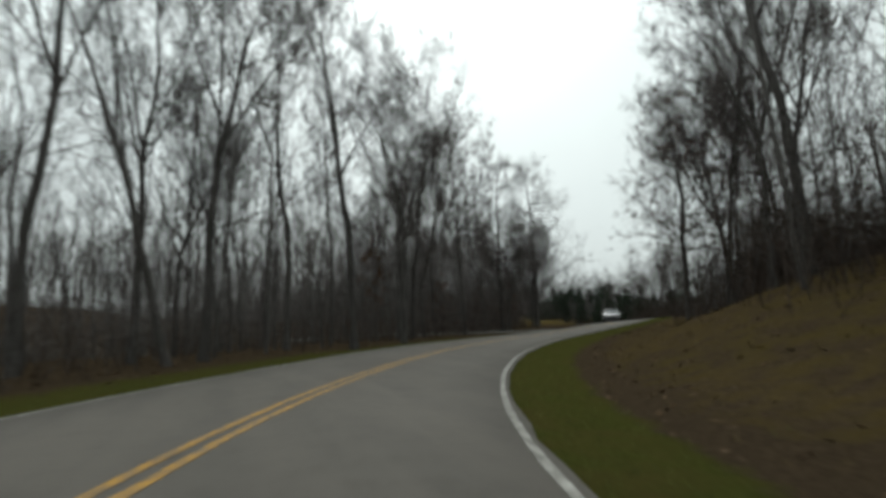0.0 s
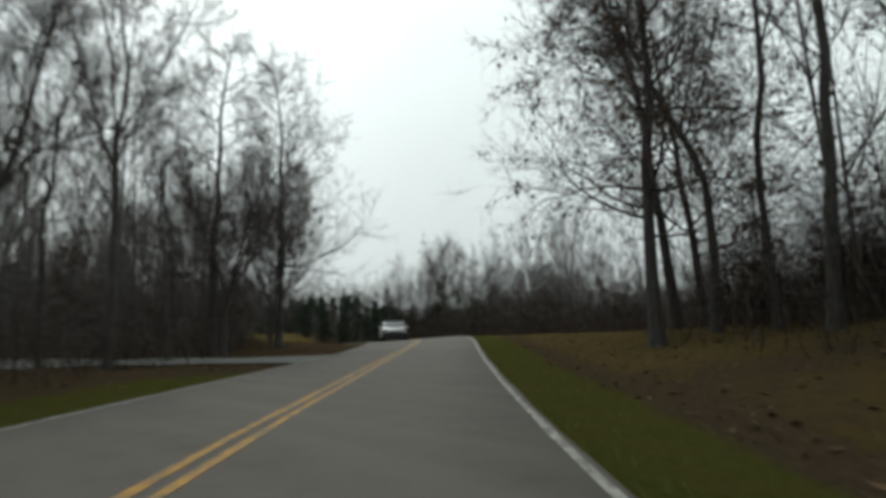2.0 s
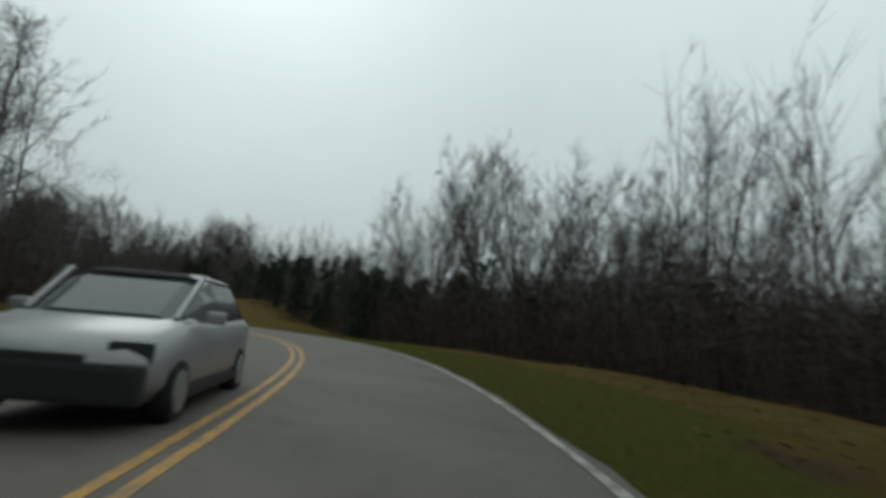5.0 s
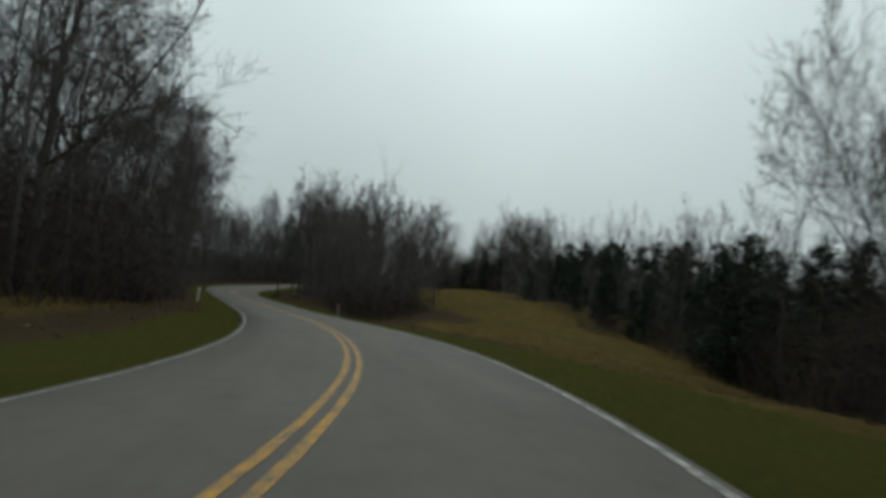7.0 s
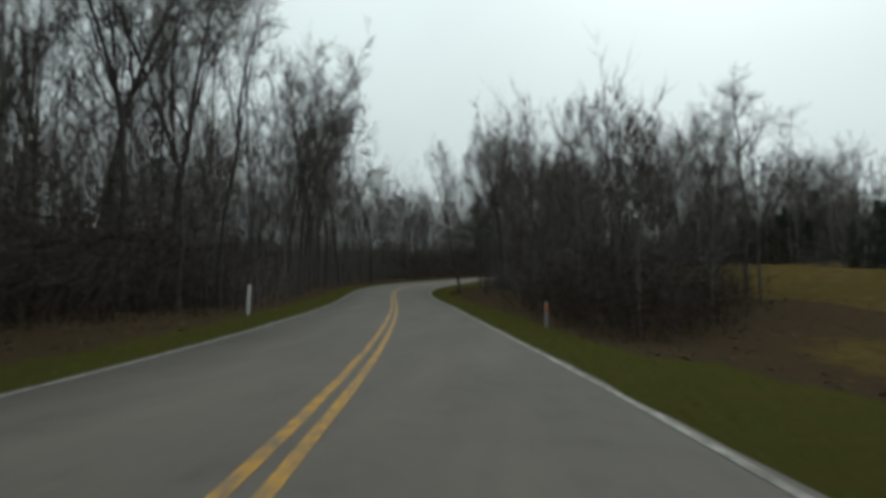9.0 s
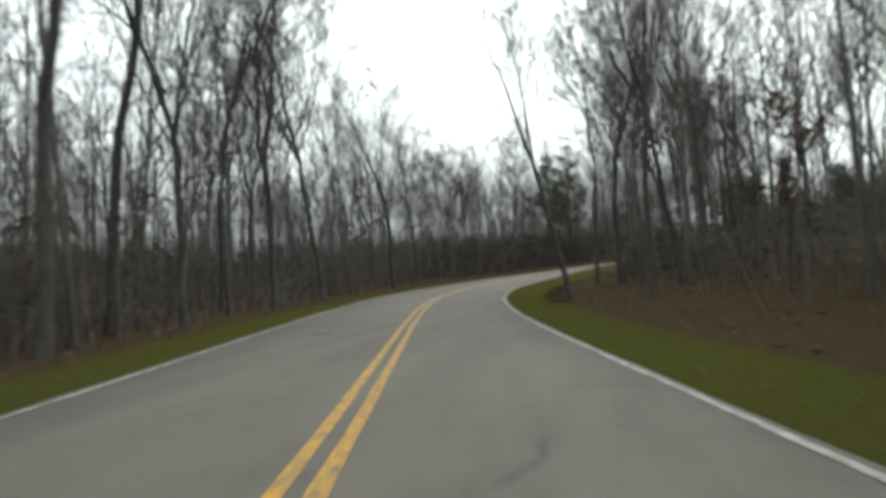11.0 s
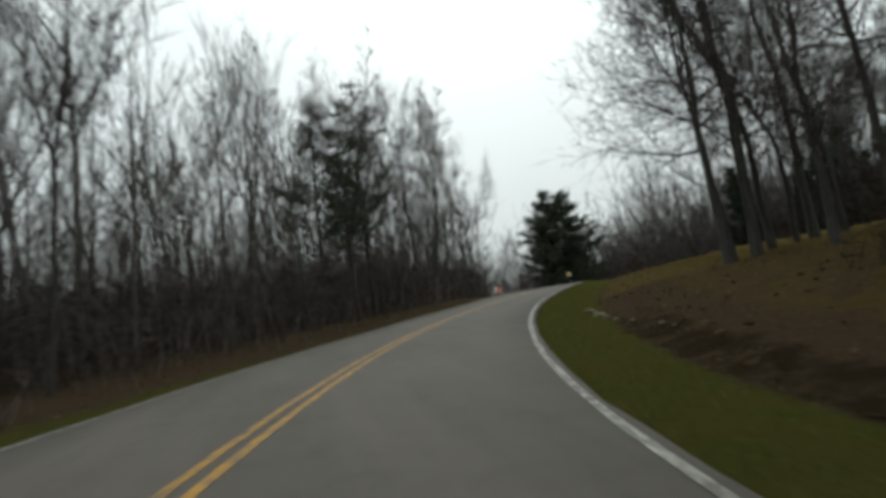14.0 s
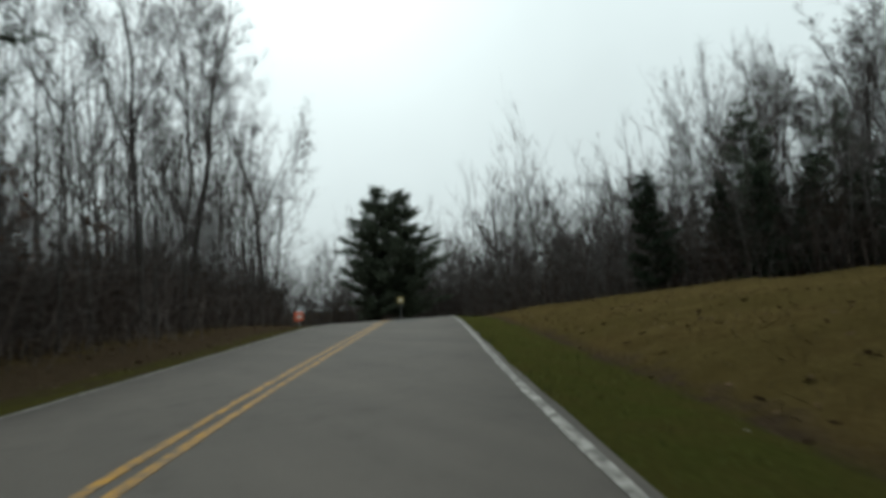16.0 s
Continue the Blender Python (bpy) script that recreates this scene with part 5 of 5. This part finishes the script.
def cones(name, A, B, W, r, material, fine=None):
    """Thin three-sided spikes from A to B, W wide at the root; fine: more of them, as single slivers."""
    def sides(A, B):
        d = B - A
        s1 = np.cross(d, r.normal(size=d.shape))
        s1 /= np.linalg.norm(s1, axis=1)[:, None] + 1e-9
        s2 = np.cross(d, s1)
        return s1, s2 / (np.linalg.norm(s2, axis=1)[:, None] + 1e-9)

    s1, s2 = sides(A, B)
    rows = [A + W[:, None] * (math.cos(k * 2.094) * s1 + math.sin(k * 2.094) * s2) for k in range(3)]
    V = np.stack([*rows, B], 1).reshape(-1, 3)
    i = np.arange(len(A)) * 4
    F = np.concatenate([np.stack([i, i + 1, i + 3], 1), np.stack([i + 1, i + 2, i + 3], 1), np.stack([i + 2, i, i + 3], 1)])
    if fine is not None:
        a, b2, w = fine
        s1, _ = sides(a, b2)
        j = len(V) + np.arange(len(a)) * 3
        V = np.concatenate([V, np.stack([a - w[:, None] * s1, a + w[:, None] * s1, b2], 1).reshape(-1, 3)])
        F = np.concatenate([F, np.stack([j, j + 1, j + 2], 1)])
    me = triangles(name, V, F, material)
    if isinstance(material, tuple):
        which = np.ones(len(F), np.int32)
        which[:3 * len(A)] = 0
        me.polygons.foreach_set("material_index", which)
    return me


far_wood("woodland", "leafless grey-brown woodland standing behind the roadside trees", behind, 3, 5, 5, 9, (11, 18), 1.0, 0.014)
far_wood("woodland", "leafless grey-brown woodland standing behind the roadside trees", deep, 6, 4, 4, 7, (12, 18), 1.0, 0.020)
far_wood("woodland", "low leafless thicket wood behind the tawny field", low, 7, 5, 5, 12, (5.5, 9), 1.0, 0.014)
far_wood("woodland", "leafless grey-brown wood beyond the meadow and the hollow", beyond, 8, 5, 5, 11, (10, 14.5), 1.0, 0.018)
edge = [tuple(at_road(es, eu)[:2].tolist()) for es, eu in zip(np.random.default_rng(61).uniform(219, 262, 170), np.random.default_rng(62).uniform(12, 46, 170)) if eu > np.interp(es, [219, 226, 236, 246, 262], [36, 31, 20, 12, 12])]
far_wood("woodland", "leafless wood along the upper edge of the tawny field", edge, 9, 5, 6, 12, (8, 12.5), 1.0, 0.016)
hill = []
for _ in range(520):
    a = rng.uniform(0, 6.283)
    d = rng.uniform(150, 330)
    x, y = 35 + d * math.cos(a), 120 + 1.15 * d * math.sin(a)
    if abs(along([x], [y])[1][0]) > 100:
        hill.append((x, y))
far_wood("distant_woodland", "distant hazy woodland on rising ground", hill, 4, 3, 4, 7, (14, 22), 1.0, 0.03)


# ---- distant woods and undergrowth: uncountable stems ----
def thicket(name, label, places, tall, stems, thick, material, twigs=2, seed=1):
    """One mesh of many thin stems with side twigs; places are (x, y)."""
    r = np.random.default_rng(seed)
    P = np.repeat(np.asarray(places), stems, axis=0)
    P = P + r.normal(size=P.shape) * 0.5
    z = ground_z(P[:, 0], P[:, 1])
    n = len(P)
    h = tall[0] + (tall[1] - tall[0]) * r.random(n) ** 1.6
    base = np.stack([P[:, 0], P[:, 1], z - 0.1], 1)
    top = base + np.stack([r.normal(size=n) * 0.26 * h, r.normal(size=n) * 0.26 * h, h * r.uniform(0.75, 1.0, n)], 1)
    starts, ends = [], []
    for _ in range(twigs):
        f = r.uniform(0.3, 0.95, n)[:, None]
        st = base + (top - base) * f
        en = st + np.stack([r.normal(size=n) * 0.24 * h, r.normal(size=n) * 0.24 * h, h * r.uniform(-0.08, 0.3, n)], 1)
        starts.append(st), ends.append(en)
    C, D = np.concatenate(starts), np.concatenate(ends)
    return tagged(new(name, cones(name, base, top, np.full(n, thick), r, material, (C, D, np.full(len(C), thick * 0.6)))), label, "undergrowth", kind="stuff")


def scatter(count, s0, s1, side, near, far, seed, test=brushy, thin=0.45):
    r, out = random.Random(seed), []
    while count > 0:
        count -= 1
        s, w = r.uniform(s0, s1), near + (far - near) * r.random() ** 1.3
        if side < 0 and s < 36 and r.random() < thin:
            continue
        if side > 0 and 145 < s < 178 and r.random() < 0.5:
            continue
        if test(s, side * (w + 1.2)):
            out.append(at_road(s, side * w)[:2])
    return out


BRUSHY = "bare brown brush and saplings under the trees"
thicket("undergrowth", BRUSHY, scatter(5400, -25, 136, -1, 6, 40, 1), (0.8, 4.2), 2, 0.014, SHADED_BRUSH, 4, 1)
thicket("undergrowth", BRUSHY, scatter(5000, 134, 270, -1, 6, 40, 51), (0.8, 4.2), 2, 0.014, LIGHT_BRUSH, 5, 51)
thicket("undergrowth", BRUSHY, scatter(7000, -25, 136, 1, 6, 66, 2), (0.8, 4.2), 2, 0.014, SHADED_BRUSH, 4, 2)
thicket("undergrowth", BRUSHY, scatter(5000, 134, 270, 1, 6, 66, 52), (0.8, 4.2), 2, 0.014, LIGHT_BRUSH, 5, 52)
thicket("undergrowth", "dark brush and saplings under the trees on the bank", scatter(1500, -20, 38, 1, 11, 34, 53) + scatter(1300, 22, 43, 1, 11.5, 24, 54, lambda s, u: True), (1.5, 6.0), 2, 0.015, SHADED_BRUSH, 9, 53)
thicket("saplings", "thin leafless saplings crowding the wood", scatter(4500, -25, 270, -1, 7, 40, 3), (2.5, 7.0), 1, 0.013, (BARK, TWIG), 16, 3)
thicket("saplings", "thin leafless saplings crowding the wood", scatter(6000, -25, 270, 1, 7, 66, 4), (2.5, 7.0), 1, 0.013, (BARK, TWIG), 16, 4)
thicket("saplings", "thin leafless saplings deep in the wood", scatter(3500, -25, 290, -1, 38, 95, 5) + scatter(4500, -25, 290, 1, 38, 95, 6), (2.5, 7.0), 1, 0.028, (BARK, TWIG), 12, 5)
thicket("saplings", "thin leafless saplings on the far side of the crest", scatter(2600, 236, 296, -1, 8, 60, 7) + scatter(2600, 228, 296, 1, 8, 60, 8), (3.0, 9.0), 1, 0.028, (BARK, TWIG), 12, 6)
thicket("undergrowth", "dense brown brush along the foot of the wood", scatter(2300, 190, 243, -1, 7.5, 24, 21), (1.0, 5.0), 2, 0.014, SHADED_BRUSH, 9, 21)
thicket("undergrowth", "dense brown brush along the foot of the wood", scatter(500, 44, 60, -1, 9.5, 22, 22), (1.0, 5.0), 2, 0.014, LIGHT_BRUSH, 9, 20)
thicket("undergrowth", "dense brown brush on the slope below the field", scatter(3200, 97, 128, 1, 10, 40, 23) + scatter(1400, 122, 148, 1, 6.5, 15, 24) + scatter(1000, 172, 191, 1, 9.5, 17, 25, lambda s, u: True), (0.7, 3.0), 2, 0.014, SHADED_BRUSH, 8, 22)
thicket("undergrowth", "dense brown brush at the far side of the field", scatter(5200, 28, 100, 1, 40, 84, 26) + scatter(2600, 66, 112, 1, 22, 60, 29) + scatter(1500, 214, 244, 1, 18, 44, 30), (2.0, 7.0), 2, 0.026, SHADED_BRUSH, 7, 23)
thicket("undergrowth", "dense brown brush along the foot of the wood", scatter(2400, 92, 140, -1, 8, 24, 27) + scatter(3000, 66, 100, 1, 10, 28, 28), (1.5, 6.0), 2, 0.018, SHADED_BRUSH, 7, 24)
thicket("undergrowth", "tall brown brush between the trees past the crest", scatter(2200, 241, 296, -1, 8, 46, 31) + scatter(2200, 241, 296, 1, 8, 46, 32), (2.0, 7.0), 2, 0.026, SHADED_BRUSH, 7, 25)
thicket("undergrowth", "tall brown brush crowding the low ground below the road", scatter(2400, 64, 104, 1, 20, 58, 33), (3.5, 9.0), 2, 0.024, SHADED_BRUSH, 9, 26)
thicket("saplings", "thin leafless saplings crowding the wood", scatter(2600, 118, 215, -1, 13, 48, 41), (3.0, 8.0), 1, 0.018, (BARK, TWIG), 13, 41)
thicket("saplings", "grey-brown saplings and whips filling the understorey", scatter(5200, 112, 216, -1, 8, 30, 42), (1.6, 5.5), 1, 0.011, (BARK, TWIG), 18, 42)
thicket("saplings", "grey-brown saplings and whips filling the understorey", scatter(2200, 132, 186, 1, 9, 19, 43) + scatter(1000, -10, 40, -1, 9, 30, 44), (1.2, 4.0), 1, 0.010, (BARK, TWIG), 16, 43)


# ---- grass and fallen leaves ----
def blades(name, label, material, count, seed, tall, wide, pick, lean=0.4):
    r = np.random.default_rng(seed)
    s, u = r.uniform(-22, 265, count), r.choice([-1, 1], count) * (3.15 + 17 * r.random(count) ** 1.6)
    P = at_road(s, u)
    keep = r.random(count) < pick(s, u, P[:, 0], P[:, 1])
    P = P[keep]
    z = ground_z(P[:, 0], P[:, 1])
    base = np.stack([P[:, 0], P[:, 1], z - 0.02], 1)
    n = len(P)
    h = r.uniform(*tall, n)
    tip = base + np.stack([r.normal(size=n) * lean * h, r.normal(size=n) * lean * h, h], 1)
    return tagged(new(name, cones(name, base, tip, np.full(n, wide), r, material)), label, "grass", kind="stuff")


blades("verge_grass", "short green grass on the verges", GRASS, 90000, 11, (0.04, 0.12), 0.009, lambda s, u, x, y: covers(s, u, x, y)[0])
blades("dry_grass", "tawny dead winter grass in tufts", STRAW, 120000, 12, (0.05, 0.20), 0.007, lambda s, u, x, y: covers(s, u, x, y)[1], 0.9)


def fallen_leaves(count, seed):
    r = np.random.default_rng(seed)
    s, u = r.uniform(-20, 250, count), r.choice([-1, 1], count) * (4.2 + 14 * r.random(count) ** 1.3)
    P = at_road(s, u)
    g, d, _ = covers(s, u, P[:, 0], P[:, 1])
    P = P[r.random(count) > 1.6 * g + 0.6 * d]
    z = ground_z(P[:, 0], P[:, 1]) + 0.03
    c = np.stack([P[:, 0], P[:, 1], z], 1)
    a, b = r.normal(size=c.shape) * (0.04, 0.04, 0.015), r.normal(size=c.shape) * (0.03, 0.03, 0.012)
    V = np.stack([c - a, c + b, c + a, c - b], 1).reshape(-1, 3)
    F = np.arange(len(V)).reshape(-1, 4)
    tagged(new("fallen_leaves", mesh_of("fallen_leaves", V.tolist(), F.tolist(), LITTER_LEAF)), "fallen brown leaves lying under the trees", "leaves", kind="stuff")


fallen_leaves(40000, 13)
